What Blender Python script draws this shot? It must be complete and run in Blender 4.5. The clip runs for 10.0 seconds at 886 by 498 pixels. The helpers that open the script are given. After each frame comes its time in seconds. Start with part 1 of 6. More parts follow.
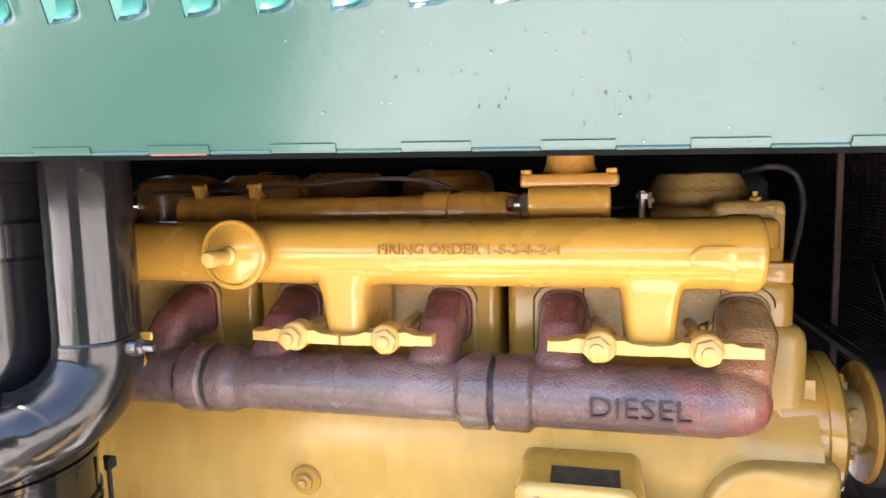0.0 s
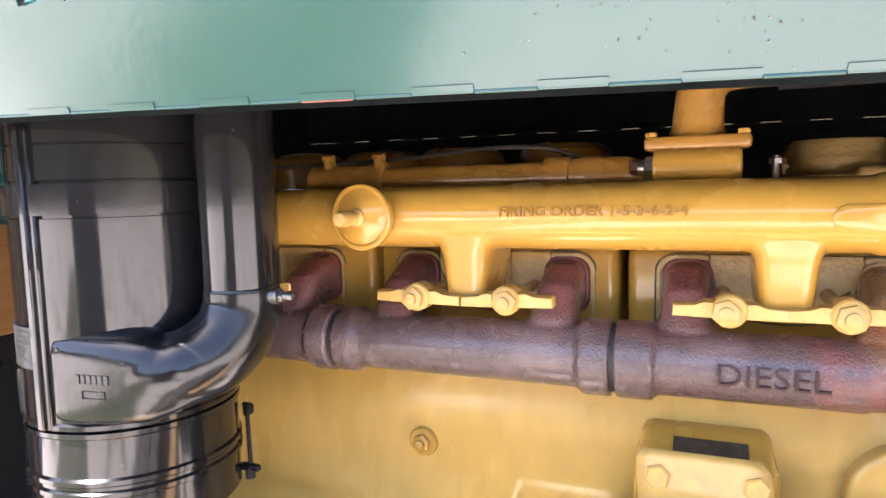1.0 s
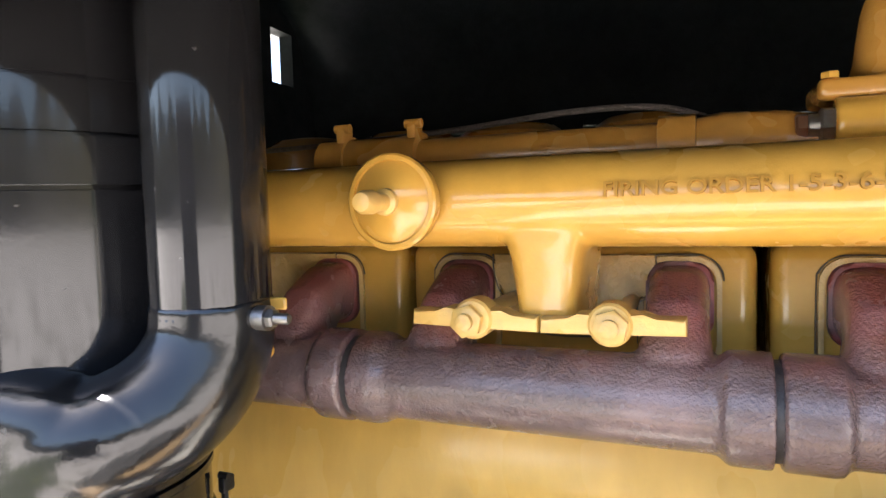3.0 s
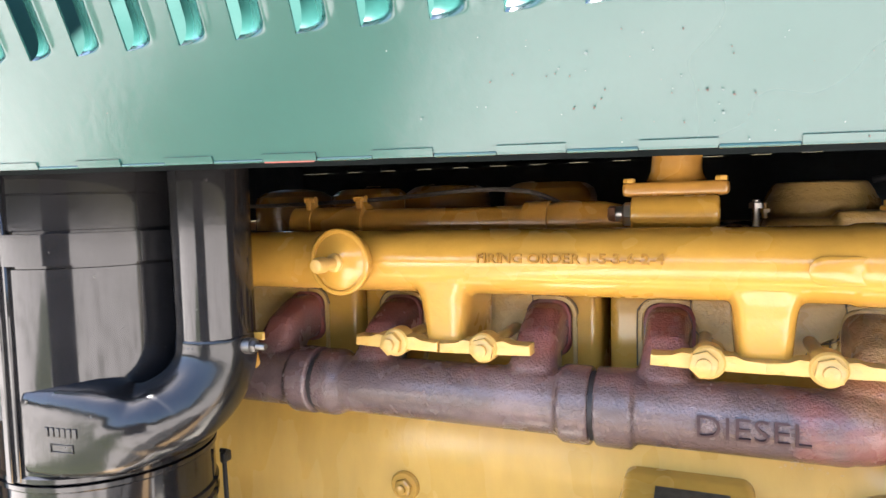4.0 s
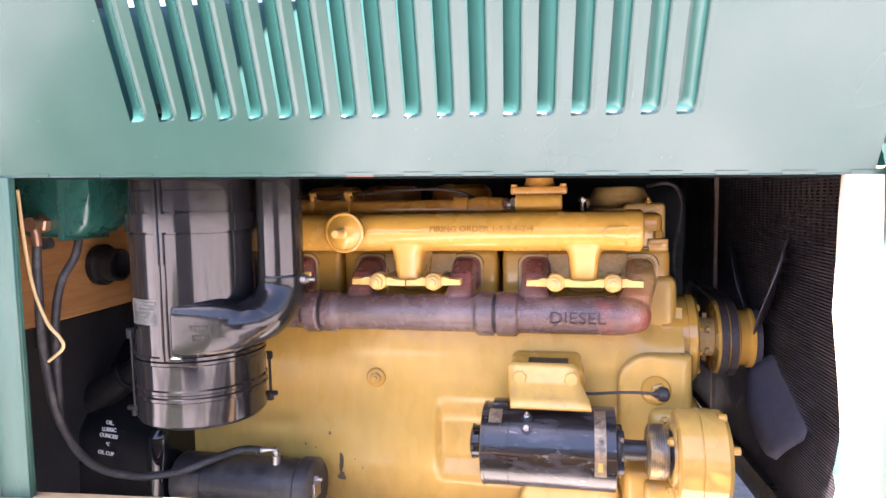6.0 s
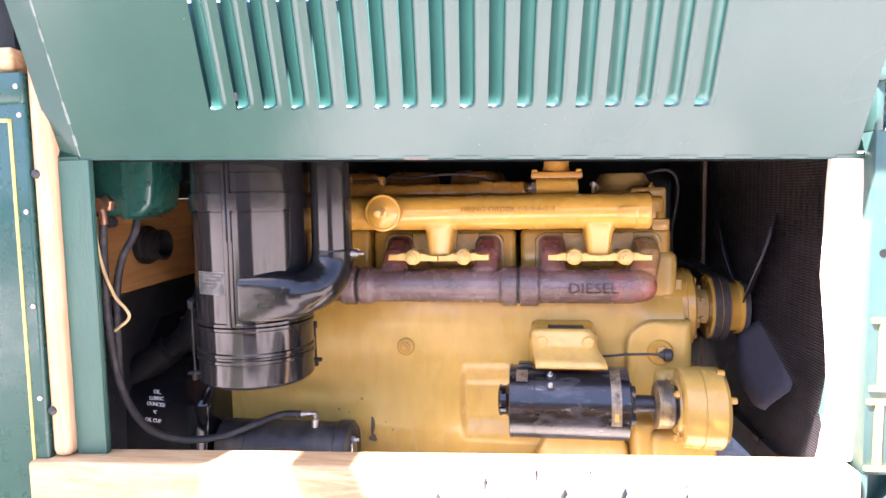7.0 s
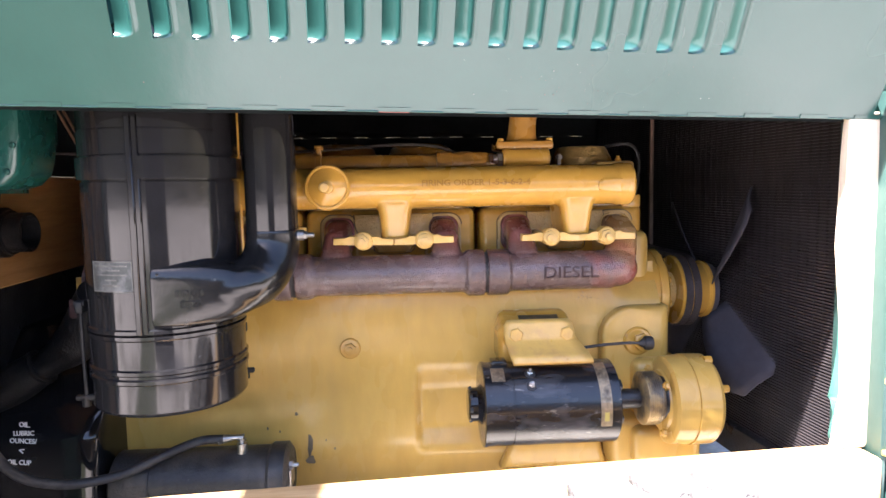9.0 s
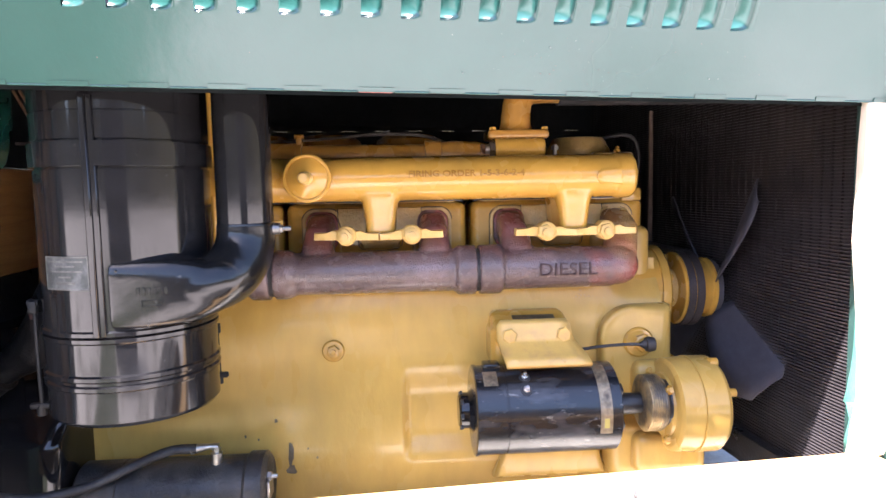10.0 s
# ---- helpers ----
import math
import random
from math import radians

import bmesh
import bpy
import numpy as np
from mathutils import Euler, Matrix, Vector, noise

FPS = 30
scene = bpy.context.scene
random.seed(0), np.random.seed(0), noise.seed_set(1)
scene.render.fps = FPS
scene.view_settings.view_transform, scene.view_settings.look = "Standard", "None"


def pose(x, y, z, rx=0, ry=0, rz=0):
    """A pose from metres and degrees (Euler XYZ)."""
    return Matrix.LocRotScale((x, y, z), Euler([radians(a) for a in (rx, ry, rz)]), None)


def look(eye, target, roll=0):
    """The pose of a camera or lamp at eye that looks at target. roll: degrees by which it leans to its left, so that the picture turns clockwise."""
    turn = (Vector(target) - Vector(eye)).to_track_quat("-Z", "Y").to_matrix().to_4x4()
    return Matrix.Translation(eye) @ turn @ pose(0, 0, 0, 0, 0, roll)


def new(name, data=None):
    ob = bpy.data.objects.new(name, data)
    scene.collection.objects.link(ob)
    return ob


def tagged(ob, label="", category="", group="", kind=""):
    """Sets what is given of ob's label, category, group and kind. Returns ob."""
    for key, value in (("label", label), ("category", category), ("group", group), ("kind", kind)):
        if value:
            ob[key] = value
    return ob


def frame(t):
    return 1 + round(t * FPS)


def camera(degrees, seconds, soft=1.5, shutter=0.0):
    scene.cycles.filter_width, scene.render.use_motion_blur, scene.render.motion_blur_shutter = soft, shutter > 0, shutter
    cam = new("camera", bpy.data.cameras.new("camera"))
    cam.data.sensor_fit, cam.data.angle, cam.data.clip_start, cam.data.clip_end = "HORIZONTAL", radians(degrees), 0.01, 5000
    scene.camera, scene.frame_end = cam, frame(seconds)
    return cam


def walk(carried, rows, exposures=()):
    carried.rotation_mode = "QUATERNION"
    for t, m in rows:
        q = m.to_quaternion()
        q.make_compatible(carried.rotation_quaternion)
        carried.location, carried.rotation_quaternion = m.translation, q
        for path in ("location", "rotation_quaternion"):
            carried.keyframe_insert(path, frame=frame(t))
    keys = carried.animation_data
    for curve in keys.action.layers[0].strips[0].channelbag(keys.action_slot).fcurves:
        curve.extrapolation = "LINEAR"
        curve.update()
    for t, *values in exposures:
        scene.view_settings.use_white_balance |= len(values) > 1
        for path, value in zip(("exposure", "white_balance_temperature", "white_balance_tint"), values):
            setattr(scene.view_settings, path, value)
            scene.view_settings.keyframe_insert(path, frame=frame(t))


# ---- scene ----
cam = camera(69.0, 10.0)
ROWS = [
    (0, (0.2889, 0.0270, 1.5469), (-0.1714, 1.9625, 1.3420), -1.27),
    (0.5, (0.3186, -0.0268, 1.5168), (-0.2356, 1.8839, 1.3118), -1.30),
    (1, (0.2745, 0.0084, 1.5130), (-0.4840, 1.8484, 1.3156), -1.43),
    (1.5, (0.1582, 0.1571, 1.4919), (-0.5993, 1.9967, 1.2870), -1.20),
    (2, (0.1258, 0.2122, 1.4701), (-0.6277, 2.0546, 1.2764), -1.77),
    (2.2, (0.1208, 0.2122, 1.4691), (-0.6267, 2.0606, 1.2944), -1.77),
    (3.3, (0.1886, 0.1399, 1.4948), (-0.5946, 1.9755, 1.3640), -1.52),
    (3.5, (0.2152, 0.1038, 1.5095), (-0.5475, 1.9469, 1.3636), -1.38),
    (4, (0.2959, 0.0238, 1.5375), (-0.4739, 1.8646, 1.3999), -1.50),
    (4.5, (0.3372, -0.0767, 1.5507), (-0.4110, 1.7730, 1.4138), -1.36),
    (5, (0.3380, -0.2090, 1.5465), (-0.2937, 1.6842, 1.4171), -1.20),
    (5.2, (0.3332, -0.2538, 1.5279), (-0.2030, 1.6705, 1.4309), -0.77),
    (6.3, (0.3077, -0.4751, 1.5403), (-0.0841, 1.4784, 1.3666), -1.09),
    (6.5, (0.2893, -0.5014, 1.5338), (-0.0948, 1.4538, 1.3611), -1.13),
    (7, (0.2255, -0.5590, 1.5199), (-0.0593, 1.4127, 1.3423), -0.93),
    (7.5, (0.1522, -0.5818, 1.5138), (0.1117, 1.4095, 1.3324), -0.84),
    (8, (0.0898, -0.5545, 1.5022), (0.1354, 1.4363, 1.3168), -0.82),
    (8.5, (0.0635, -0.4793, 1.4831), (0.1603, 1.5095, 1.2953), -0.90),
    (9, (0.0648, -0.3910, 1.4795), (0.1846, 1.5964, 1.2907), -1.03),
    (9.5, (0.0732, -0.3509, 1.4687), (0.2047, 1.6361, 1.2834), -1.09),
    (10, (0.0762, -0.3293, 1.4650), (0.2145, 1.6573, 1.2798), -1.07),
]
EXPOSURES = [(0.0, 3.92, 6420, 16), (1.0, 3.77, 6350, 20), (2.0, 3.57, 6350, 20), (3.5, 3.73, 6300, 10), (4.5, 3.84, 6300, 19), (6.5, 3.86, 6380, 32), (8.0, 3.41, 6380, 27), (9.0, 3.36, 6250, 21), (10.0, 3.55, 6120, 22)]
walk(cam, [(t, look(eye, target, roll)) for t, eye, target, roll in ROWS], EXPOSURES)

# ---- light ----
SUN_WAY = Vector((0.38, 0.392, -1.0)).normalized()
world = bpy.data.worlds.new("sky")
scene.world = world
world.use_nodes = True
wn = world.node_tree.nodes
sky = wn.new("ShaderNodeTexSky")
sky.sky_type, sky.sun_disc = "NISHITA", False
sky.sun_elevation = math.asin(-SUN_WAY.z)
sky.sun_rotation = math.atan2(-SUN_WAY.x, -SUN_WAY.y)
wn["Background"].inputs["Strength"].default_value = 0.07
world.node_tree.links.new(sky.outputs[0], wn["Background"].inputs["Color"])
sun = new("sun", bpy.data.lights.new("sun", "SUN"))
sun.data.energy, sun.data.angle, sun.data.color = 5.0, radians(0.53), (1.0, 0.96, 0.9)
sun.matrix_world = look((0, 0, 6), Vector((0, 0, 6)) + SUN_WAY)


# ---- materials ----
def material(name, color, rough=0.4, metal=0.0, grain=0.06, grain_scale=60.0, patch=None, patch_scale=6.0, patch_at=(0.5, 0.65),
             fleck=None, fleck_scale=45.0, fleck_at=(0.7, 0.74), bump=0.05, bump_scale=250.0, rough_var=0.12, coat=0.0, stretch=(1, 1, 1), random=0.0, wave=0.0, wave_scale=9.0, coat_rough=0.08, spec=0.5):
    """A procedural surface: base colour with fine grain, larger patches of a second colour, sharp flecks of a third, and relief."""
    m = bpy.data.materials.new(name)
    m.use_nodes = True
    n, l = m.node_tree.nodes, m.node_tree.links
    b = n["Principled BSDF"]
    where = n.new("ShaderNodeTexCoord")
    mapped = n.new("ShaderNodeMapping")
    mapped.inputs["Scale"].default_value = stretch
    l.new(where.outputs["Object"], mapped.inputs["Vector"])

    def noise_at(scale, detail=4.0, roughness=0.6):
        t = n.new("ShaderNodeTexNoise")
        t.inputs["Scale"].default_value, t.inputs["Detail"].default_value, t.inputs["Roughness"].default_value = scale, detail, roughness
        l.new(mapped.outputs[0], t.inputs["Vector"])
        return t.outputs["Fac"]

    def span(value, lo, hi, to_lo, to_hi):
        r = n.new("ShaderNodeMapRange")
        for k, v in zip(("From Min", "From Max", "To Min", "To Max"), (lo, hi, to_lo, to_hi)):
            r.inputs[k].default_value = v
        l.new(value, r.inputs["Value"])
        return r.outputs[0]

    def mix(fac, a, c):
        x = n.new("ShaderNodeMix")
        x.data_type = "RGBA"
        l.new(fac, x.inputs[0])
        for k, v in ((6, a), (7, c)):
            if isinstance(v, tuple):
                x.inputs[k].default_value = (*v, 1)
            else:
                l.new(v, x.inputs[k])
        return x.outputs[2]

    fine = noise_at(grain_scale, 5.0)
    col = mix(span(fine, 0.3, 0.7, 0, 1), tuple(c * (1 - grain) for c in color), tuple(min(1, c * (1 + grain)) for c in color))
    if patch:
        col = mix(span(noise_at(patch_scale, 3.0), patch_at[0], patch_at[1], 0, 1), col, patch)
    if fleck:
        col = mix(span(noise_at(fleck_scale, 6.0, 0.7), fleck_at[0], fleck_at[1], 0, 1), col, fleck)
    if random:
        info = n.new("ShaderNodeObjectInfo")
        col = mix(span(info.outputs["Random"], 0, 1, 0, random), col, tuple(c * 0.5 for c in color))
    l.new(col, b.inputs["Base Color"])
    l.new(span(noise_at(grain_scale * 0.35, 3.0), 0.3, 0.7, max(0.02, rough - rough_var), min(1, rough + rough_var)), b.inputs["Roughness"])
    b.inputs["Metallic"].default_value = metal
    b.inputs["Coat Weight"].default_value = coat
    b.inputs["Coat Roughness"].default_value = coat_rough
    b.inputs["Specular IOR Level"].default_value = spec
    if bump or wave:
        bp = n.new("ShaderNodeBump")
        bp.inputs["Strength"].default_value, bp.inputs["Distance"].default_value = 1.0, bump * 0.01
        l.new(noise_at(bump_scale, 3.0), bp.inputs["Height"])
        if wave:
            b2 = n.new("ShaderNodeBump")
            b2.inputs["Strength"].default_value, b2.inputs["Distance"].default_value = 1.0, wave * 0.01
            l.new(noise_at(wave_scale, 1.0), b2.inputs["Height"])
            l.new(bp.outputs[0], b2.inputs["Normal"])
            bp = b2
        l.new(bp.outputs[0], b.inputs["Normal"])
    return m


def wood_material(name, light, dark, along="x", scale=7.0, rough=0.5):
    """Sawn and varnished softwood: stretched rings along one axis, fine pores."""
    m = bpy.data.materials.new(name)
    m.use_nodes = True
    n, l = m.node_tree.nodes, m.node_tree.links
    b = n["Principled BSDF"]
    where, mp = n.new("ShaderNodeTexCoord"), n.new("ShaderNodeMapping")
    mp.inputs["Scale"].default_value = {"x": (1, 14, 14), "y": (14, 1, 14), "z": (14, 14, 1)}[along]
    l.new(where.outputs["Object"], mp.inputs["Vector"])
    a, c = n.new("ShaderNodeTexNoise"), n.new("ShaderNodeTexNoise")
    a.inputs["Scale"].default_value, a.inputs["Detail"].default_value, a.inputs["Distortion"].default_value = scale, 4, 1.2
    c.inputs["Scale"].default_value, c.inputs["Detail"].default_value = scale * 9, 3
    for t in (a, c):
        l.new(mp.outputs[0], t.inputs["Vector"])
    ramp = n.new("ShaderNodeValToRGB")
    ramp.color_ramp.elements[0].position, ramp.color_ramp.elements[0].color = 0.32, (*dark, 1)
    ramp.color_ramp.elements[1].position, ramp.color_ramp.elements[1].color = 0.66, (*light, 1)
    add = n.new("ShaderNodeMix")
    add.inputs[0].default_value = 0.3
    l.new(a.outputs["Fac"], add.inputs[2]), l.new(c.outputs["Fac"], add.inputs[3])
    l.new(add.outputs[0], ramp.inputs[0])
    l.new(ramp.outputs[0], b.inputs["Base Color"])
    b.inputs["Roughness"].default_value = rough
    bp = n.new("ShaderNodeBump")
    bp.inputs["Distance"].default_value = 0.0006
    l.new(add.outputs[0], bp.inputs["Height"]), l.new(bp.outputs[0], b.inputs["Normal"])
    return m


def two_tone(name, first, second, third, rough=0.5, bump=0.25, bump_scale=420.0, lo=0.2, hi=0.46, bloom=(0.45, 0.66, 1.395)):
    """Cast iron paint that burnt from one colour to another along x, with rust coming through."""
    m = material(name, first, rough, grain=0.14, grain_scale=90, patch=third, patch_scale=14, patch_at=(0.5, 0.7), bump=bump, bump_scale=bump_scale, rough_var=0.1, coat=0.6, coat_rough=0.24)
    n, l = m.node_tree.nodes, m.node_tree.links
    b = n["Principled BSDF"]
    old = b.inputs["Base Color"].links[0].from_socket
    where, split = n.new("ShaderNodeTexCoord"), n.new("ShaderNodeSeparateXYZ")
    l.new(where.outputs["Object"], split.inputs[0])
    wob, add, rng, mx = n.new("ShaderNodeTexNoise"), n.new("ShaderNodeMath"), n.new("ShaderNodeMapRange"), n.new("ShaderNodeMix")
    wob.inputs["Scale"].default_value = 26
    l.new(where.outputs["Object"], wob.inputs["Vector"])
    add.operation, add.inputs[1].default_value = "MULTIPLY_ADD", 0.16
    l.new(wob.outputs["Fac"], add.inputs[0]), l.new(split.outputs[0], add.inputs[2])
    rng.inputs["From Min"].default_value, rng.inputs["From Max"].default_value = lo + 0.08, hi + 0.08
    l.new(add.outputs[0], rng.inputs["Value"])
    # and redder up towards the ports
    za, zr, most = n.new("ShaderNodeMath"), n.new("ShaderNodeMapRange"), n.new("ShaderNodeMath")
    za.operation, za.inputs[1].default_value = "MULTIPLY_ADD", 0.05
    l.new(wob.outputs["Fac"], za.inputs[0]), l.new(split.outputs[2], za.inputs[2])
    for k, v in zip(("From Min", "From Max", "To Min", "To Max"), (1.39, 1.45, 0.0, 0.75)):
        zr.inputs[k].default_value = v
    l.new(za.outputs[0], zr.inputs["Value"])
    most.operation = "MAXIMUM"
    l.new(rng.outputs[0], most.inputs[0]), l.new(zr.outputs[0], most.inputs[1])
    mx.data_type = "RGBA"
    mx.inputs[7].default_value = (*second, 1)
    l.new(most.outputs[0], mx.inputs[0]), l.new(old, mx.inputs[6])
    # a scorched tan bloom at the last elbow
    far, ball, tan = n.new("ShaderNodeVectorMath"), n.new("ShaderNodeMapRange"), n.new("ShaderNodeMix")
    far.operation = "DISTANCE"
    far.inputs[1].default_value = bloom
    l.new(where.outputs["Object"], far.inputs[0])
    sm = n.new("ShaderNodeMath")
    sm.operation, sm.inputs[1].default_value = "MULTIPLY_ADD", 0.05
    l.new(wob.outputs["Fac"], sm.inputs[0]), l.new(far.outputs["Value"], sm.inputs[2])
    for k, v in zip(("From Min", "From Max", "To Min", "To Max"), (0.062, 0.112, 0.85, 0.0)):
        ball.inputs[k].default_value = v
    l.new(sm.outputs[0], ball.inputs["Value"])
    tan.data_type = "RGBA"
    tan.inputs[7].default_value = (0.44, 0.26, 0.09, 1)
    l.new(ball.outputs[0], tan.inputs[0]), l.new(mx.outputs[2], tan.inputs[6]), l.new(tan.outputs[2], b.inputs["Base Color"])
    return m


YELLOW = material("engine_yellow_paint", (0.48, 0.262, 0.045), 0.24, grain=0.08, grain_scale=35, patch=(0.38, 0.215, 0.045), patch_scale=5, patch_at=(0.5, 0.75), fleck=(0.2, 0.12, 0.04), fleck_scale=38, fleck_at=(0.76, 0.8), bump=0.025, bump_scale=160, wave=0.12, wave_scale=24, coat=0.45, coat_rough=0.08, spec=0.35)
BLOCK_YELLOW = material("block_yellow_paint", (0.5, 0.31, 0.074), 0.3, grain=0.09, grain_scale=30, patch=(0.42, 0.262, 0.07), patch_scale=11, patch_at=(0.47, 0.72), fleck=(0.25, 0.15, 0.05), fleck_scale=42, fleck_at=(0.72, 0.77), bump=0.03, bump_scale=140, wave=0.12, wave_scale=20, coat=0.25, coat_rough=0.12, spec=0.3, stretch=(1, 1, 0.4))
PALE_YELLOW = material("bright_yellow_paint", (0.55, 0.345, 0.09), 0.36, grain=0.06, grain_scale=50, patch=(0.47, 0.29, 0.09), patch_scale=30, bump=0.04, coat=0.15)
OLD_YELLOW = material("worn_yellow_paint", (0.5, 0.325, 0.11), 0.28, grain=0.1, grain_scale=40, patch=(0.34, 0.235, 0.1), patch_scale=16, patch_at=(0.52, 0.72), fleck=(0.1, 0.06, 0.03), fleck_scale=50, fleck_at=(0.68, 0.74), bump=0.15, bump_scale=200)
# dusty yellow, darkened further for the hood's shade on rail, lids and elbow
SHADED_YELLOW = material("dusty_shaded_yellow", (0.36, 0.175, 0.033), 0.28, grain=0.12, grain_scale=30, patch=(0.18, 0.1, 0.035), patch_scale=12, patch_at=(0.5, 0.75), bump=0.025, coat=0.2)
MANIFOLD = two_tone("burnt_manifold_paint", (0.1, 0.066, 0.064), (0.31, 0.076, 0.056), (0.17, 0.115, 0.112), 0.24, bump=0.2, bump_scale=420, lo=0.35, hi=0.45, bloom=(0.462, 0.662, 1.395))
PORT_RED = material("red_oxide_paint", (0.22, 0.05, 0.04), 0.4, grain=0.2, grain_scale=60, patch=(0.11, 0.055, 0.05), patch_scale=22, bump=0.08, bump_scale=500)
BLACK = material("gloss_black_paint", (0.009, 0.0088, 0.0093), 0.11, grain=0.2, fleck=(0.11, 0.105, 0.1), fleck_scale=190, fleck_at=(0.69, 0.74), bump=0.002, bump_scale=300, rough_var=0.04, spec=0.36, coat=0.12, coat_rough=0.04)
SCUFFED_BLACK = material("scuffed_black_paint", (0.008, 0.008, 0.009), 0.14, grain=0.2, patch=(0.05, 0.05, 0.053), patch_scale=9, fleck=(0.16, 0.155, 0.14), fleck_scale=26, fleck_at=(0.61, 0.68), bump=0.03, bump_scale=300, rough_var=0.1, stretch=(1, 3.2, 3.2), coat=0.35, coat_rough=0.1, spec=0.4)
CAST_BLACK = material("cast_black_paint", (0.006, 0.006, 0.0063), 0.19, grain=0.25, patch=(0.01, 0.0095, 0.0095), patch_scale=18, fleck=(0.06, 0.06, 0.058), fleck_scale=70, fleck_at=(0.66, 0.74), bump=0.02, bump_scale=160, rough_var=0.05, wave=0.05, wave_scale=45, spec=0.42)
DEEP_BLACK = material("dull_black_rubber", (0.007, 0.007, 0.0075), 0.5, grain=0.3, patch=(0.015, 0.013, 0.012), patch_scale=20, bump=0.1, spec=0.25)
SATIN_BLACK = material("satin_black_paint", (0.02, 0.02, 0.021), 0.38, grain=0.25, fleck=(0.08, 0.07, 0.06), fleck_scale=70, fleck_at=(0.7, 0.78), bump=0.08)
RUBBER = material("black_rubber", (0.022, 0.021, 0.022), 0.6, grain=0.3, patch=(0.05, 0.045, 0.042), patch_scale=30, bump=0.1)
GREEN = material("green_hood_paint", (0.014, 0.058, 0.049), 0.22, grain=0.05, grain_scale=14, patch=(0.022, 0.063, 0.054), patch_scale=3, fleck=(0.2, 0.2, 0.17), fleck_scale=33, fleck_at=(0.78, 0.8), bump=0.02, bump_scale=90, rough_var=0.08, wave=0.25, wave_scale=7, coat=0.2, coat_rough=0.22)
# hood green made darker and matt to hold down sunlight behind the louvers
HOOD_GREEN = material("sun_damped_hood_green", (0.007, 0.036, 0.03), 0.75, grain=0.08, grain_scale=14, patch=(0.01, 0.042, 0.035), patch_scale=3, bump=0.03, bump_scale=90, spec=0.05)
DARK_GREEN = material("dark_green_paint", (0.008, 0.055, 0.043), 0.3, grain=0.06, fleck=(0.2, 0.22, 0.16), fleck_scale=30, fleck_at=(0.74, 0.78), bump=0.03, coat=0.2)
WORN_GREEN = material("scuffed_green_paint", (0.024, 0.08, 0.058), 0.4, grain=0.1, patch=(0.036, 0.095, 0.07), patch_scale=9, fleck=(0.42, 0.42, 0.37), fleck_scale=24, fleck_at=(0.66, 0.72), bump=0.08, stretch=(1, 1, 0.25))
CAST_GREEN = material("green_casting_paint", (0.03, 0.072, 0.062), 0.4, grain=0.06, patch=(0.042, 0.086, 0.074), patch_scale=8, bump=0.03, bump_scale=120)
INSIDE = material("near_black_inside", (0.008, 0.011, 0.0115), 0.7, grain=0.3, bump=0.05, spec=0.25)
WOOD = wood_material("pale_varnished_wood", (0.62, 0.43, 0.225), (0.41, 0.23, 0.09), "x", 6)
# one wood in two tones: paled for the sunlit post, darkened for the shaded
WOOD_SUNLIT = wood_material("sunlit_varnished_post", (0.8, 0.7, 0.55), (0.66, 0.52, 0.36), "z", 6)
WOOD_SHADED = wood_material("shaded_amber_post", (0.54, 0.37, 0.215), (0.39, 0.23, 0.11), "z", 6)
GRASS = material("dark_reflected_grass", (0.06, 0.068, 0.036), 0.9, grain=0.4, grain_scale=25, patch=(0.09, 0.1, 0.04), patch_scale=2.5, bump=0.8, bump_scale=60)
PLYWOOD = wood_material("orange_plywood", (0.46, 0.235, 0.085), (0.33, 0.15, 0.046), "y", 4)
CREAM = material("cream_paint", (0.48, 0.39, 0.1), 0.45, grain=0.05, bump=0.03)
DUSTY_BLACK = material("dusty_black_paint", (0.02, 0.02, 0.021), 0.4, grain=0.25, patch=(0.075, 0.066, 0.055), patch_scale=11, patch_at=(0.5, 0.68), fleck=(0.16, 0.14, 0.11), fleck_scale=55, fleck_at=(0.66, 0.74), bump=0.12)
# letter yellow, darkened in place of the shaded edges of the relief
LETTERING = material("shade_dark_letter_yellow", (0.31, 0.16, 0.024), 0.6, grain=0.12, grain_scale=120, bump=0.03, spec=0.2)
# also on a bracket; on the letters it stands for their edge shadows
DARK_BROWN = material("dark_brown_letters", (0.055, 0.031, 0.03), 0.65, grain=0.2, grain_scale=120, bump=0.05, spec=0.2)
STEEL = material("dull_steel", (0.5, 0.48, 0.45), 0.35, metal=1.0, grain=0.15, bump=0.04)
COPPER = material("old_copper", (0.32, 0.17, 0.1), 0.4, metal=0.8, grain=0.2, bump=0.05)
PLATE = material("etched_nameplate", (0.04, 0.042, 0.039), 0.5, metal=0.2, grain=0.3, grain_scale=160, patch=(0.1, 0.1, 0.095), patch_scale=40, bump=0.05)
PLATE_PRINT = material("worn_plate_print", (0.1, 0.097, 0.085), 0.5, metal=0.2, grain=0.3, grain_scale=160, patch=(0.06, 0.057, 0.05), patch_scale=60, bump=0.03)
BAND = material("worn_brass_band", (0.3, 0.235, 0.15), 0.42, metal=0.6, grain=0.3, grain_scale=120, patch=(0.07, 0.055, 0.04), patch_scale=34, bump=0.05)
DARK_PLATE = material("dark_nameplate", (0.1, 0.085, 0.06), 0.4, metal=0.5, grain=0.3, grain_scale=90, bump=0.06)
WHITE = material("white_paint_marks", (0.75, 0.75, 0.72), 0.6, grain=0.05, bump=0.0)
FINS = material("radiator_fins", (0.031, 0.026, 0.027), 0.6, grain=0.3, grain_scale=30, patch=(0.04, 0.032, 0.032), patch_scale=9, bump=0.0)
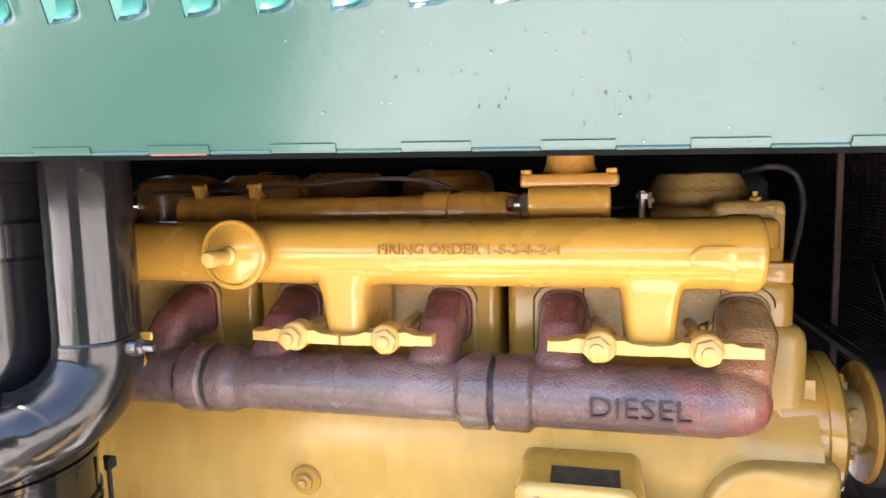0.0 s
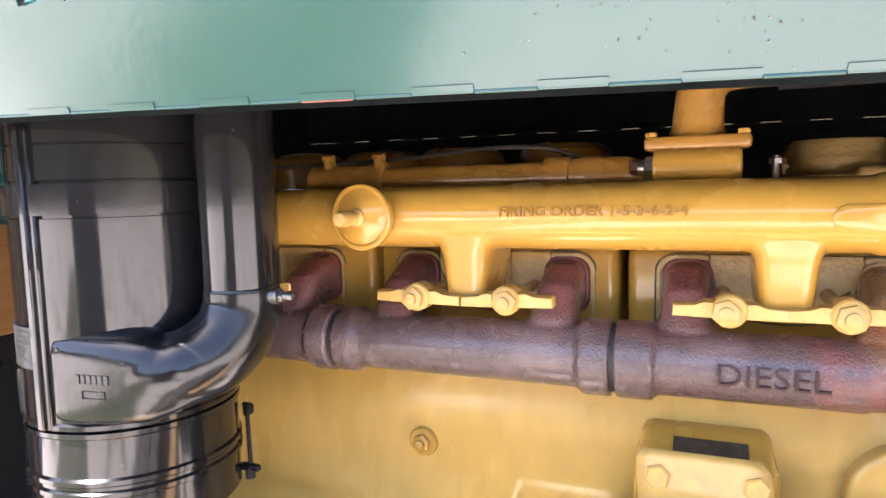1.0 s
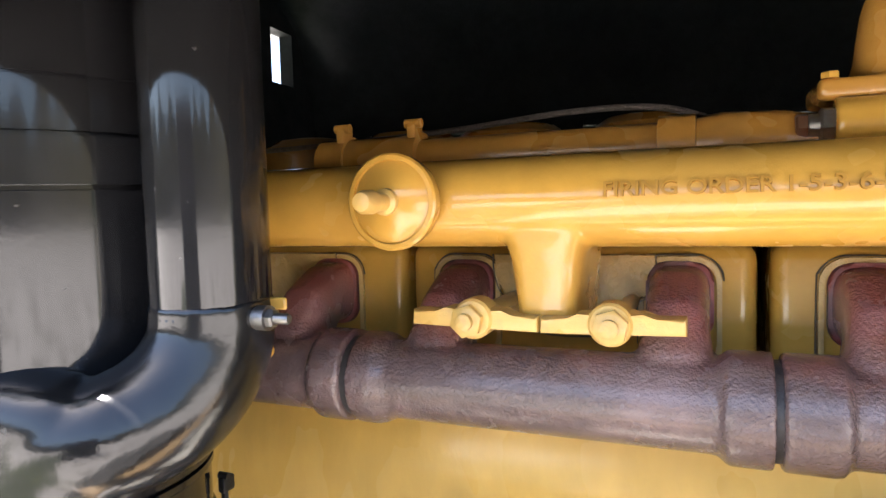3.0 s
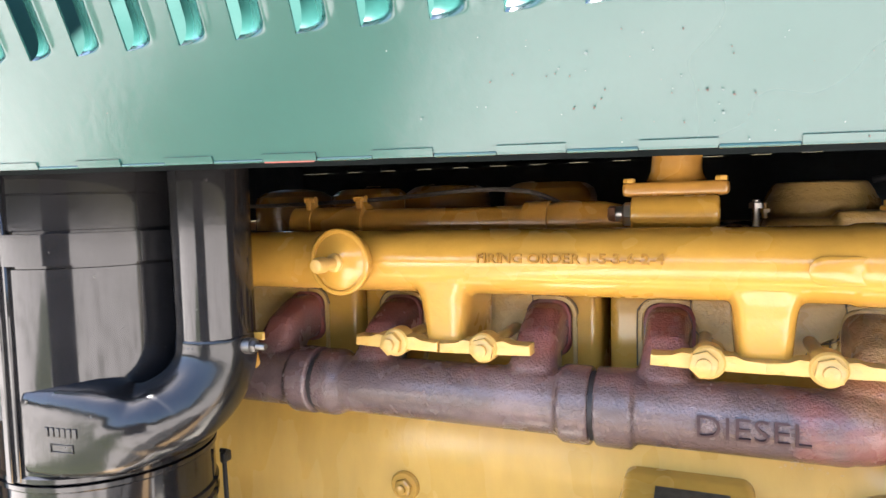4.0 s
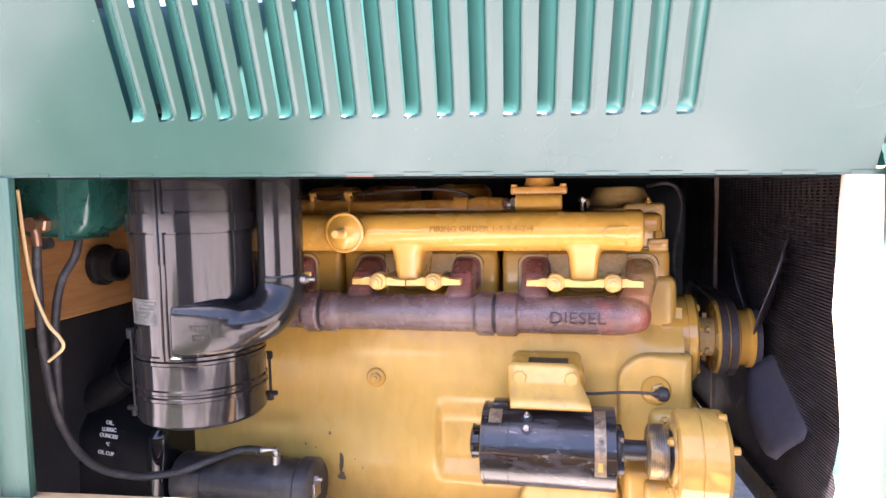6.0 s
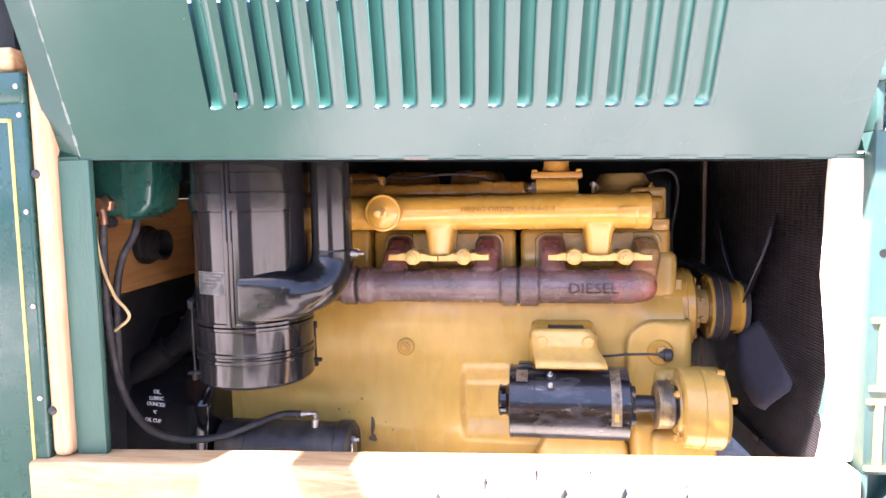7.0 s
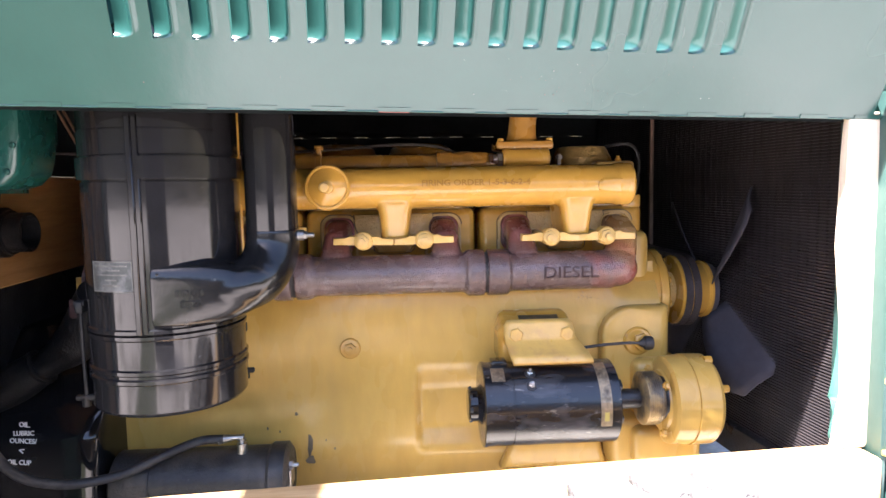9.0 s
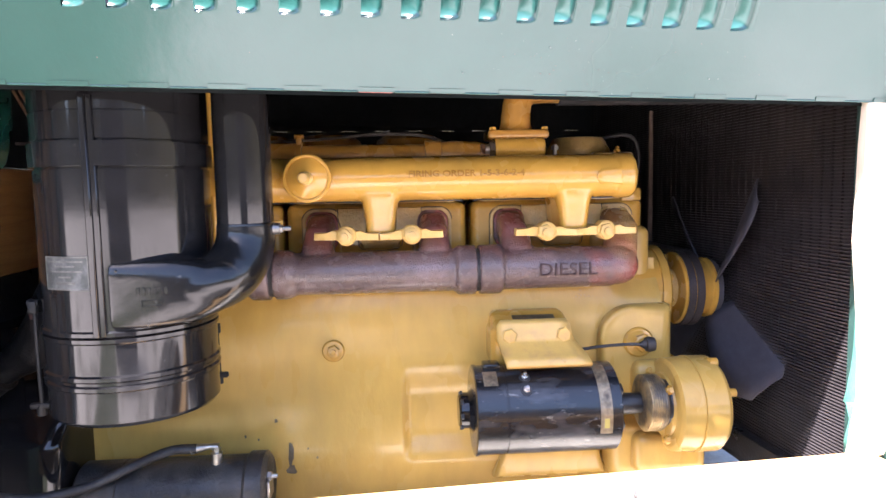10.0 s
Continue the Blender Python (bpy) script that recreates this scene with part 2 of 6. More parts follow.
CORE = material("radiator_core", (0.014, 0.011, 0.012), 0.6, grain=0.3, grain_scale=30, patch=(0.02, 0.016, 0.016), patch_scale=9, bump=0.0)
WIRE = material("tan_wire_sheath", (0.62, 0.44, 0.2), 0.5, grain=0.08, bump=0.02)
BELT = material("v_belt", (0.03, 0.022, 0.022), 0.55, grain=0.2, fleck=(0.25, 0.07, 0.05), fleck_scale=26, fleck_at=(0.66, 0.74), bump=0.15)
TYRE = material("dusty_tyre_rubber", (0.1, 0.095, 0.09), 0.8, grain=0.2, patch=(0.17, 0.16, 0.15), patch_scale=12, bump=0.25)
GROUND = material("dusty_gravel", (0.5, 0.46, 0.42), 0.9, grain=0.2, grain_scale=30, patch=(0.24, 0.22, 0.19), patch_scale=0.8, patch_at=(0.52, 0.58), bump=0.6, bump_scale=45)
FAN = material("grey_fan_paint", (0.055, 0.052, 0.062), 0.75, grain=0.1, bump=0.04, spec=0.15)
GASKET = material("old_gasket", (0.07, 0.05, 0.025), 0.6, grain=0.3, bump=0.1)

# ---- helpers of this scene ----
# Body frame: the hood and its frame stand a little askew to the engine. u runs along it, v inwards.
BODY = Matrix.Translation((0, 0.351, 0)) @ Matrix.Rotation(radians(4.2), 4, "Z")
HINGE = BODY @ Matrix.Translation((0, 0, 1.5685)) @ Matrix.Rotation(radians(1.0), 4, "Y")
I4 = Matrix.Identity(4)


def thing(name, label, category, at=(0, 0, 0), group="", kind=""):
    """A top-level Empty at its base, with its tags."""
    ob = tagged(new(name), label, category, group, kind)
    ob.empty_display_size = 0.02
    ob.matrix_world = Matrix.Translation(at)
    return ob


def mesh_of(name, bm, mat, angle=38, xf=None, flat=False, turn=True):
    me = bpy.data.meshes.new(name)
    if xf is not None:
        bm.transform(xf)
    if turn:
        bmesh.ops.recalc_face_normals(bm, faces=bm.faces)
    bm.to_mesh(me)
    bm.free()
    for m in mat if isinstance(mat, (list, tuple)) else [mat]:
        me.materials.append(m)
    me.polygons.foreach_set("use_smooth", [not flat] * len(me.polygons))
    if not flat:
        me.set_sharp_from_angle(angle=radians(angle))
    return me


def put(name, me, parent, label="", m=I4):
    """Links a mesh as one object under its parent; m is its pose in the world."""
    ob = new(name, me)
    if label:
        ob["label"] = label
    if parent is not None:
        ob.parent = parent
        top = parent
        up = Matrix.Identity(4)
        while top is not None:
            up = (top.matrix_basis if top.parent is None else top.matrix_parent_inverse @ top.matrix_basis) @ up
            top = top.parent
        ob.matrix_parent_inverse = up.inverted()
    ob.matrix_basis = m
    return ob


def part(name, bm, mat, parent, label="", xf=None, m=I4, angle=38, flat=False):
    return put(name, mesh_of(name, bm, mat, angle, xf, flat), parent, label, m)


def cast(ob, voxel=0.0025, turns=6, factor=0.5):
    """Melts overlapping forms of one casting together, with soft fillets."""
    r = ob.modifiers.new("melt", "REMESH")
    r.mode, r.voxel_size, r.use_smooth_shade = "VOXEL", voxel, True
    s = ob.modifiers.new("soft", "SMOOTH")
    s.factor, s.iterations = factor, turns
    return ob


def structure(ob, label, category):
    return tagged(ob, label, category, kind="structure")


# ---- mesh makers ----
def box(bm, x, y, z, bevel=0.002, seg=2, xf=None):
    m = Matrix.Translation(((x[0] + x[1]) / 2, (y[0] + y[1]) / 2, (z[0] + z[1]) / 2)) @ Matrix.Diagonal((x[1] - x[0], y[1] - y[0], z[1] - z[0], 1))
    made = bmesh.ops.create_cube(bm, size=1, matrix=m)["verts"]
    edges = list({e for v in made for e in v.link_edges})
    vs = set(made)
    if bevel:
        got = bmesh.ops.bevel(bm, geom=edges, offset=bevel, segments=seg, profile=0.5, affect="EDGES")
        vs = {v for v in vs if v.is_valid} | set(got["verts"])
    if xf is not None:
        bmesh.ops.transform(bm, matrix=xf, verts=list(vs))
    return list(vs)


AXES = {"x": Matrix(((0, 0, 1), (1, 0, 0), (0, 1, 0))).to_4x4(), "y": Matrix(((1, 0, 0), (0, 0, 1), (0, -1, 0))).to_4x4(), "z": Matrix.Identity(4)}


def turned(bm, prof, at, axis="z", seg=40, xf=None, wob=0.0):
    """A lathed form: prof is (along, radius) pairs along the axis from at; ends are closed."""
    base = Matrix.Translation(at) @ (AXES[axis] if isinstance(axis, str) else Vector((0, 0, 1)).rotation_difference(Vector(axis)).to_matrix().to_4x4())
    if xf is not None:
        base = xf @ base
    full = []
    for (s0, r0), (s1, r1) in zip(prof, prof[1:]):
        # long runs get a ring close to each end, so that their shading stays straight
        far = math.hypot(s1 - s0, r1 - r0)
        cut = (0.0, 0.0012 / far, 1 - 0.0012 / far) if far > 0.012 else (0.0,)
        full += [(s0 + (s1 - s0) * c, r0 + (r1 - r0) * c) for c in cut]
    rings = []
    for s, r in full + [prof[-1]]:
        if r < 1e-6:
            rings.append([bm.verts.new(base @ Vector((0, 0, s)))])
        else:
            rings.append([bm.verts.new(base @ Vector((r * math.cos(a), r * math.sin(a), s))) for a in (2 * math.pi * k / seg for k in range(seg))])
    for a, b in zip(rings, rings[1:]):
        for k in range(seg):
            q = [a[k % len(a)], a[(k + 1) % len(a)], b[(k + 1) % len(b)], b[k % len(b)]]
            q = list(dict.fromkeys(q))
            if len(q) > 2:
                bm.faces.new(q)
    for ring in (rings[0], rings[-1]):
        if len(ring) > 2:
            bm.faces.new(ring)


def curve_points(pts, n=8):
    """A smooth line through the points (Catmull-Rom)."""
    p = [Vector(q) for q in pts]
    p = [2 * p[0] - p[1]] + p + [2 * p[-1] - p[-2]]
    out = []
    for i in range(1, len(p) - 2):
        for k in range(n):
            t = k / n
            out.append(0.5 * (2 * p[i] + (p[i + 1] - p[i - 1]) * t + (2 * p[i - 1] - 5 * p[i] + 4 * p[i + 1] - p[i + 2]) * t * t + (3 * p[i] - p[i - 1] - 3 * p[i + 1] + p[i + 2]) * t ** 3))
    out.append(p[-2])
    return out


def tube(bm, pts, r, seg=14, smooth=8, shape=None):
    """A hose or pipe along a line. r: one radius or one for each given point; shape(a, s) may give a ring's own (across, up)."""
    line = curve_points(pts, smooth) if smooth else [Vector(q) for q in pts]
    rs = [r] * len(line) if not isinstance(r, (list, tuple)) else [float(np.interp(i * (len(r) - 1) / (len(line) - 1), range(len(r)), r)) for i in range(len(line))]
    tangent = [(line[min(i + 1, len(line) - 1)] - line[max(i - 1, 0)]).normalized() for i in range(len(line))]
    side = tangent[0].orthogonal().normalized()
    rings = []
    for i, (p, t) in enumerate(zip(line, tangent)):
        side = (side - t * side.dot(t)).normalized()
        up = t.cross(side)
        rings.append([bm.verts.new(p + rs[i] * (math.cos(a) * side + math.sin(a) * up)) for a in (2 * math.pi * k / seg for k in range(seg))])
    for a, b in zip(rings, rings[1:]):
        for k in range(seg):
            bm.faces.new((a[k], a[(k + 1) % seg], b[(k + 1) % seg], b[k]))
    bm.faces.new(rings[0]), bm.faces.new(rings[-1])


def prism(bm, poly, a, b, plane="xz", bevel=0.0, seg=2, xf=None):
    """A polygon given in a plane, made thick from a to b along the third axis."""
    put3 = {"xz": lambda p, d: (p[0], d, p[1]), "yz": lambda p, d: (d, p[0], p[1]), "xy": lambda p, d: (p[0], p[1], d)}[plane]
    lo, hi = [bm.verts.new(put3(p, a)) for p in poly], [bm.verts.new(put3(p, b)) for p in poly]
    n = len(poly)
    faces = [bm.faces.new(lo), bm.faces.new(hi)] + [bm.faces.new((lo[k], lo[(k + 1) % n], hi[(k + 1) % n], hi[k])) for k in range(n)]
    vs = lo + hi
    if bevel:
        edges = [e for e in {e for f in faces[:2] for e in f.edges}]
        got = bmesh.ops.bevel(bm, geom=edges, offset=bevel, segments=seg, profile=0.5, affect="EDGES")
        vs = list({v for v in vs if v.is_valid} | set(got["verts"]))
    if xf is not None:
        bmesh.ops.transform(bm, matrix=xf, verts=vs)


def rounded(x0, x1, z0, z1, r, n=5):
    """A rectangle with round corners."""
    out = []
    for cx, cz, a0 in ((x1 - r, z1 - r, 0), (x0 + r, z1 - r, 90), (x0 + r, z0 + r, 180), (x1 - r, z0 + r, 270)):
        out += [(cx + r * math.cos(radians(a0 + 90 * k / n)), cz + r * math.sin(radians(a0 + 90 * k / n))) for k in range(n + 1)]
    return out


def hexhead(bm, at, axis, r=0.008, h=0.006, shank=0.0, shank_r=0.0045, washer=0.0):
    """A hexagon nut or bolt head, its tip along the axis."""
    q = Vector((0, 0, 1)).rotation_difference(Vector(axis)).to_matrix().to_4x4()
    base = Matrix.Translation(at) @ q
    rings = [[bm.verts.new(base @ Vector((rr * math.cos(a), rr * math.sin(a), s))) for a in (math.pi * k / 3 + 0.3 for k in range(6))] for s, rr in ((0, r), (h * 0.8, r), (h, r * 0.82))]
    for a, b in zip(rings, rings[1:]):
        for k in range(6):
            bm.faces.new((a[k], a[(k + 1) % 6], b[(k + 1) % 6], b[k]))
    bm.faces.new(rings[0]), bm.faces.new(rings[-1])
    if shank:
        turned(bm, [(h * 0.7, shank_r), (h + shank * 0.85, shank_r), (h + shank, shank_r * 0.75)], (0, 0, 0), "z", 14, xf=base)
    if washer:
        turned(bm, [(-0.002, washer), (0.001, washer)], (0, 0, 0), "z", 24, xf=base)


def words(text, size, depth=0.002, bold=0.0, align="LEFT"):
    """Letters as a mesh in the xy plane, thick along z, with Blender's own font."""
    cu = bpy.data.curves.new("letters", "FONT")
    cu.body, cu.size, cu.extrude, cu.offset, cu.align_x, cu.resolution_u = text, size, depth, bold, align, 3
    ob = bpy.data.objects.new("letters", cu)
    scene.collection.objects.link(ob)
    bpy.context.view_layer.update()
    me = bpy.data.meshes.new_from_object(ob.evaluated_get(bpy.context.evaluated_depsgraph_get()))
    bpy.data.objects.remove(ob)
    bpy.data.curves.remove(cu)
    bm = bmesh.new()
    bm.from_mesh(me)
    bpy.data.meshes.remove(me)
    return bm


def onto_pipe(bm, x0, y, z, r, ang, squeeze=1.0):
    """Lays flat letters round a pipe that runs along x; ang is the height of their base on it."""
    lo, hi = min(v.co.y for v in bm.verts), max(v.co.y for v in bm.verts)
    for k in range(1, 10):
        bmesh.ops.bisect_plane(bm, geom=bm.verts[:] + bm.edges[:] + bm.faces[:], plane_co=(0, lo + (hi - lo) * k / 10, 0), plane_no=(0, 1, 0))
    bmesh.ops.triangulate(bm, faces=bm.faces)
    for v in bm.verts:
        a = ang + v.co.y / r
        rr = r + v.co.z
        v.co = Vector((x0 + v.co.x * squeeze, y - rr * math.cos(a), z + rr * math.sin(a)))
    return bm

# ---- ground and the wooden frame of the body ----
bm = bmesh.new()
bmesh.ops.create_grid(bm, x_segments=8, y_segments=8, size=400)
structure(part("ground", bm, GROUND, None), "pale dusty gravel ground under the tractor", "ground")

# unseen grass strip with an uneven edge, added to darken the panel's reflections
bm = bmesh.new()
rnd = random.Random(8)
edge = [(-0.65 + 0.3 * noise.noise((k * 0.35, 3.1, 0)) + rnd.uniform(-0.04, 0.04), -14 + 0.25 * k) for k in range(81)]
for (xa, ya), (xb, yb) in zip(edge, edge[1:]):
    bm.faces.new([bm.verts.new(p) for p in ((xa - 2.0, ya, 0.012), (xa, ya, 0.012), (xb, yb, 0.012), (xb - 2.0, yb, 0.012))])
bmesh.ops.remove_doubles(bm, verts=bm.verts, dist=1e-5)
structure(part("ground_grass", bm, GRASS, None), "unseen dark grass strip added for reflections in the hood panel", "grass")


# unseen walls and a tree ring, added to shape reflections and low sky light
BACKDROP = material("backdrop_dark_boards", (0.075, 0.062, 0.055), 0.8, grain=0.2, grain_scale=6, patch=(0.05, 0.043, 0.038), patch_scale=1.5, bump=0.2, bump_scale=20, stretch=(3, 3, 0.3))
TREES = material("backdrop_foliage", (0.1, 0.088, 0.045), 0.9, grain=0.4, grain_scale=2, patch=(0.05, 0.046, 0.025), patch_scale=0.6, bump=0.5, bump_scale=3)
for deg0, deg1, far, h in ((-88, -62, 4.6, 2.6), (-4, 23, 5.2, 2.4)):
    bm = bmesh.new()
    half = far * math.tan(radians((deg1 - deg0) / 2))
    box(bm, (-half, half), (-far - 0.3, -far), (0, h), 0.02, 1, xf=Matrix.Translation((-0.2, 0.4, 0)) @ Matrix.Rotation(radians((deg0 + deg1) / 2), 4, "Z"))
    structure(part("backdrop_wall", bm, BACKDROP, None), "plain dark wall, unseen, added for reflections", "wall")
bm = bmesh.new()
rnd = random.Random(2)
rows = []
for k in range(181):
    a = 2 * math.pi * k / 180
    rows.append([bm.verts.new((70 * math.cos(a), 70 * math.sin(a), z)) for z in (0, 5, 12 + 4 * noise.noise((k * 0.21, 0, 0)) + rnd.uniform(-1, 1))])
for p, q in zip(rows, rows[1:]):
    for k in range(2):
        bm.faces.new((p[k], p[k + 1], q[k + 1], q[k]))
structure(part("backdrop_trees", bm, TREES, None), "dark ring of trees added to cut the low sky", "trees")


def beam(name, u, v, z, mat, label, bevel=0.006):
    bm = bmesh.new()
    box(bm, u, v, z, bevel, 3, xf=BODY)
    return structure(part(name, bm, mat, None), label, "beam")


beam("trim_sill", (-0.535, 0.668), (-0.035, 0.022), (1.018, 1.126), WOOD, "pale varnished wooden sill beam under the engine opening, sunlit")
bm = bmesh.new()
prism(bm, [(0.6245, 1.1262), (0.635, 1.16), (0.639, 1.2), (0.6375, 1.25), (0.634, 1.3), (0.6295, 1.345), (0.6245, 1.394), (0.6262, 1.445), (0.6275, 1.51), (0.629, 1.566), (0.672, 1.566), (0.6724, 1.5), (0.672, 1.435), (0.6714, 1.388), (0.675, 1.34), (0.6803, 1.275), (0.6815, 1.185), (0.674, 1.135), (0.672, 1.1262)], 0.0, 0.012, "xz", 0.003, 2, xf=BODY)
structure(part("trim_post_front", bm, WOOD_SUNLIT, None), "worn wooden post beside the radiator, paled for full sun", "beam")
beam("trim_post_rear", (-0.507, -0.4765), (-0.02, 0.05), (1.1262, 1.95), WOOD_SHADED, "amber varnished wooden post beside the cab, darkened for its shade", 0.012)
beam("trim_rail_rear", (-1.25, -0.53), (-0.012, 0.04), (1.705, 1.74), WOOD, "pale wooden rail over the cab side panel")

# scuffed green angle iron along the rear post
bm = bmesh.new()
box(bm, (-0.476, -0.4285), (-0.004, 0.0), (1.1262, 1.575), 0.001, 1, xf=BODY)
box(bm, (-0.4325, -0.4285), (0.0, 0.008), (1.1262, 1.575), 0.001, 1, xf=BODY)
structure(part("trim_angle_rear", bm, WORN_GREEN, None), "scuffed green painted steel angle on the rear post", "trim")

# green weather strip at the radiator side, torn and bent
st = bmesh.new()
torn = [(1.118, 0.0455, 0.0015), (1.135, 0.0435, 0.004), (1.15, 0.0428, 0.0), (1.166, 0.0428, -0.004), (1.184, 0.0405, -0.001), (1.186, 0.0425, 0.006), (1.20, 0.0442, 0.004), (1.23, 0.0466, 0.001), (1.258, 0.0485, 0.0), (1.30, 0.05, 0.001), (1.357, 0.0473, 0.0), (1.41, 0.0458, 0.001), (1.462, 0.047, 0.0), (1.56, 0.0455, 0.0)]
cols = [[st.verts.new((0.6 + u + 0.0075 * k, 0.03 - 0.0085 * k + bend * (1 - k / 2), z)) for k in range(3)] for z, u, bend in torn]
for p, q in zip(cols, cols[1:]):
    for k in range(2):
        st.faces.new((p[k], p[k + 1], q[k + 1], q[k]))
ob = structure(part("trim_strip_front", st, material("faded_green_strip", (0.06, 0.17, 0.135), 0.5, grain=0.15), None, xf=BODY), "bent green sheet metal strip beside the radiator", "trim")
ob.modifiers.new("thick", "SOLIDIFY").thickness = 0.002

# plywood firewall behind the engine
bm = bmesh.new()
box(bm, (-0.56, -0.53), (0.05, 1.02), (1.338, 1.512), 0.002, 1, xf=BODY)
structure(part("wall_firewall", bm, PLYWOOD, None), "orange plywood firewall behind the engine", "wall")
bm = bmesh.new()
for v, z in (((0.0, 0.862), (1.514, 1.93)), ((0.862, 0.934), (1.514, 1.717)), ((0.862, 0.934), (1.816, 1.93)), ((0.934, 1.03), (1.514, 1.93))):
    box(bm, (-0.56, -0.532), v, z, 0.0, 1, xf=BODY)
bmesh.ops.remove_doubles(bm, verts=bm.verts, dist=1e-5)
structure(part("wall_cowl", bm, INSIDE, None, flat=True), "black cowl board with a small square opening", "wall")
bm = bmesh.new()
for v, z in (((0.05, 0.66), (0.95, 1.336)), ((0.735, 1.02), (0.95, 1.336)), ((0.66, 0.735), (0.95, 1.262)), ((0.66, 0.735), (1.296, 1.336)), ((0.676, 0.7), (1.262, 1.296)), ((0.7, 0.712), (1.276, 1.296)), ((0.725, 0.735), (1.262, 1.285))):
    box(bm, (-0.565, -0.552), v, z, 0.0, 1, xf=BODY)
structure(part("wall_firewall_lower", bm, SATIN_BLACK, None), "black painted lower firewall", "wall")
# pan added under the engine, kept pale so it bounces light up the block
bm = bmesh.new()
box(bm, (-0.6, 0.9), (0.05, 1.02), (0.93, 0.95), 0.002, 1, xf=BODY)
structure(part("floor_pan", bm, material("pale_bounce_pan", (0.56, 0.53, 0.47), 0.8, grain=0.2, patch=(0.34, 0.31, 0.27), patch_scale=6, bump=0.2), None), "pale pan added below the engine to bounce light", "floor")

# ---- hood ----
hood = thing("hood", "rounded green sheet metal engine hood with dark inside", "hood", (0, 0.9, 1.6))


def sweep(bm, line, u0, u1, frame_m, n=2):
    """A sheet along u whose section in (v, z) is the line."""
    rows = [[bm.verts.new(frame_m @ Vector((u0 + (u1 - u0) * k / n, v, z))) for v, z in line] for k in range(n + 1)]
    for a, b in zip(rows, rows[1:]):
        for k in range(len(line) - 1):
            bm.faces.new((a[k], a[k + 1], b[k + 1], b[k]))


WIDE = 1.02
half = [(0.0015, 0.002), (0.03, 0.06), (0.075, 0.14), (0.12, 0.205), (0.15, 0.235), (0.2, 0.265), (0.3, 0.305), (0.41, 0.325), (WIDE / 2, 0.33)]
arch = half + [(WIDE - v, z) for v, z in ((0.41, 0.327), (0.3, 0.322), (0.2, 0.312), (0.12, 0.292), (0.07, 0.262), (0.03, 0.2), (0.01, 0.13), (0.0015, 0.068))]
bm = bmesh.new()
sweep(bm, arch, -0.565, 0.70, HINGE, 8)
top = part("top_sheet", bm, [HOOD_GREEN, INSIDE], hood, "green rounded top sheet", angle=30)
so = top.modifiers.new("thick", "SOLIDIFY")
so.thickness, so.offset, so.material_offset = 0.003, 1.0, 0
# a near-black sheet just under the top sheet
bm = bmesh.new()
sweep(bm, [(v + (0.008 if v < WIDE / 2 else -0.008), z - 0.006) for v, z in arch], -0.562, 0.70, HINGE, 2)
part("lining", bm, INSIDE, hood, "near-black inner sheet")
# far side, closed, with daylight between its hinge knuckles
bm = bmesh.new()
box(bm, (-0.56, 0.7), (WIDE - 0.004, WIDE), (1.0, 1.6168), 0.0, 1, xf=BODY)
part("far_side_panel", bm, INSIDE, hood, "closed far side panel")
# filler strip added over the far panel, leaving only a slit of daylight
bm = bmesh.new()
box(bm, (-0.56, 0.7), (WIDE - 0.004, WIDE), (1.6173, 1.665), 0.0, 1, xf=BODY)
part("far_rail", bm, INSIDE, hood, "dark filler strip added over the far panel")
KN, KL = 0.0855, 0.043
bm = bmesh.new()
box(bm, (0.036, KN), (WIDE - 0.006, WIDE + 0.002), (1.6145, 1.622), 0.0, 1)
far_kn = mesh_of("hinge_knuckle", bm, INSIDE)
for k in range(14):
    put("hinge_knuckle", far_kn, hood, "", BODY @ Matrix.Translation((-0.5 + KN * k, 0, 0)))

# dark board added at the hood's end to keep light from leaking in
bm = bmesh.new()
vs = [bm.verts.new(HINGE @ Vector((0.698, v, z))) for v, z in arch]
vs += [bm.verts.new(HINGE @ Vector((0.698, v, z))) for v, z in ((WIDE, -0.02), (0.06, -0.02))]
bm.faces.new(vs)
ob = part("end_board", bm, INSIDE, hood, "dark board added over the radiator to stop light")
ob.modifiers.new("thick", "SOLIDIFY").thickness = 0.004

# ---- folded-up side panel with louvers ----
PANEL = HINGE @ Matrix.Rotation(radians(24), 4, "X")
PU0, PU1, PH = -0.443, 0.660, 0.43
LV0, LVN, LVP, LVW = -0.2315, 18, 0.0391, 0.0274
LS0, LS1 = 0.0725, 0.365
side = thing("hood_side_panel", "green louvered hood side panel folded up on its long hinge", "hood panel", HINGE @ Vector((0.1, 0, 0)))
bm = bmesh.new()
us = sorted({PU0, PU1, *[LV0 + LVP * k for k in range(LVN)], *[LV0 + LVP * k + LVW for k in range(LVN)]})
ss = [0.0, LS0, LS1, PH]
grid = {(i, j): bm.verts.new((u, 0, s)) for i, u in enumerate(us) for j, s in enumerate(ss)}
lefts = {round(LV0 + LVP * k, 5) for k in range(LVN)}
for i in range(len(us) - 1):
    for j in range(3):
        if j == 1 and round(us[i], 5) in lefts:
            continue
        bm.faces.new((grid[i, j], grid[i + 1, j], grid[i + 1, j + 1], grid[i, j + 1]))
bend = [bm.verts.new((PU0 - 0.043, 0.011, s)) for s in ss]
for j in range(3):
    bm.faces.new((bend[j], grid[0, j], grid[0, j + 1], bend[j + 1]))
sheet = put("sheet", mesh_of("sheet", bm, GREEN, flat=True, turn=False), side, "", PANEL)
so = sheet.modifiers.new("thick", "SOLIDIFY")
so.thickness, so.offset = 0.0014, -1.0
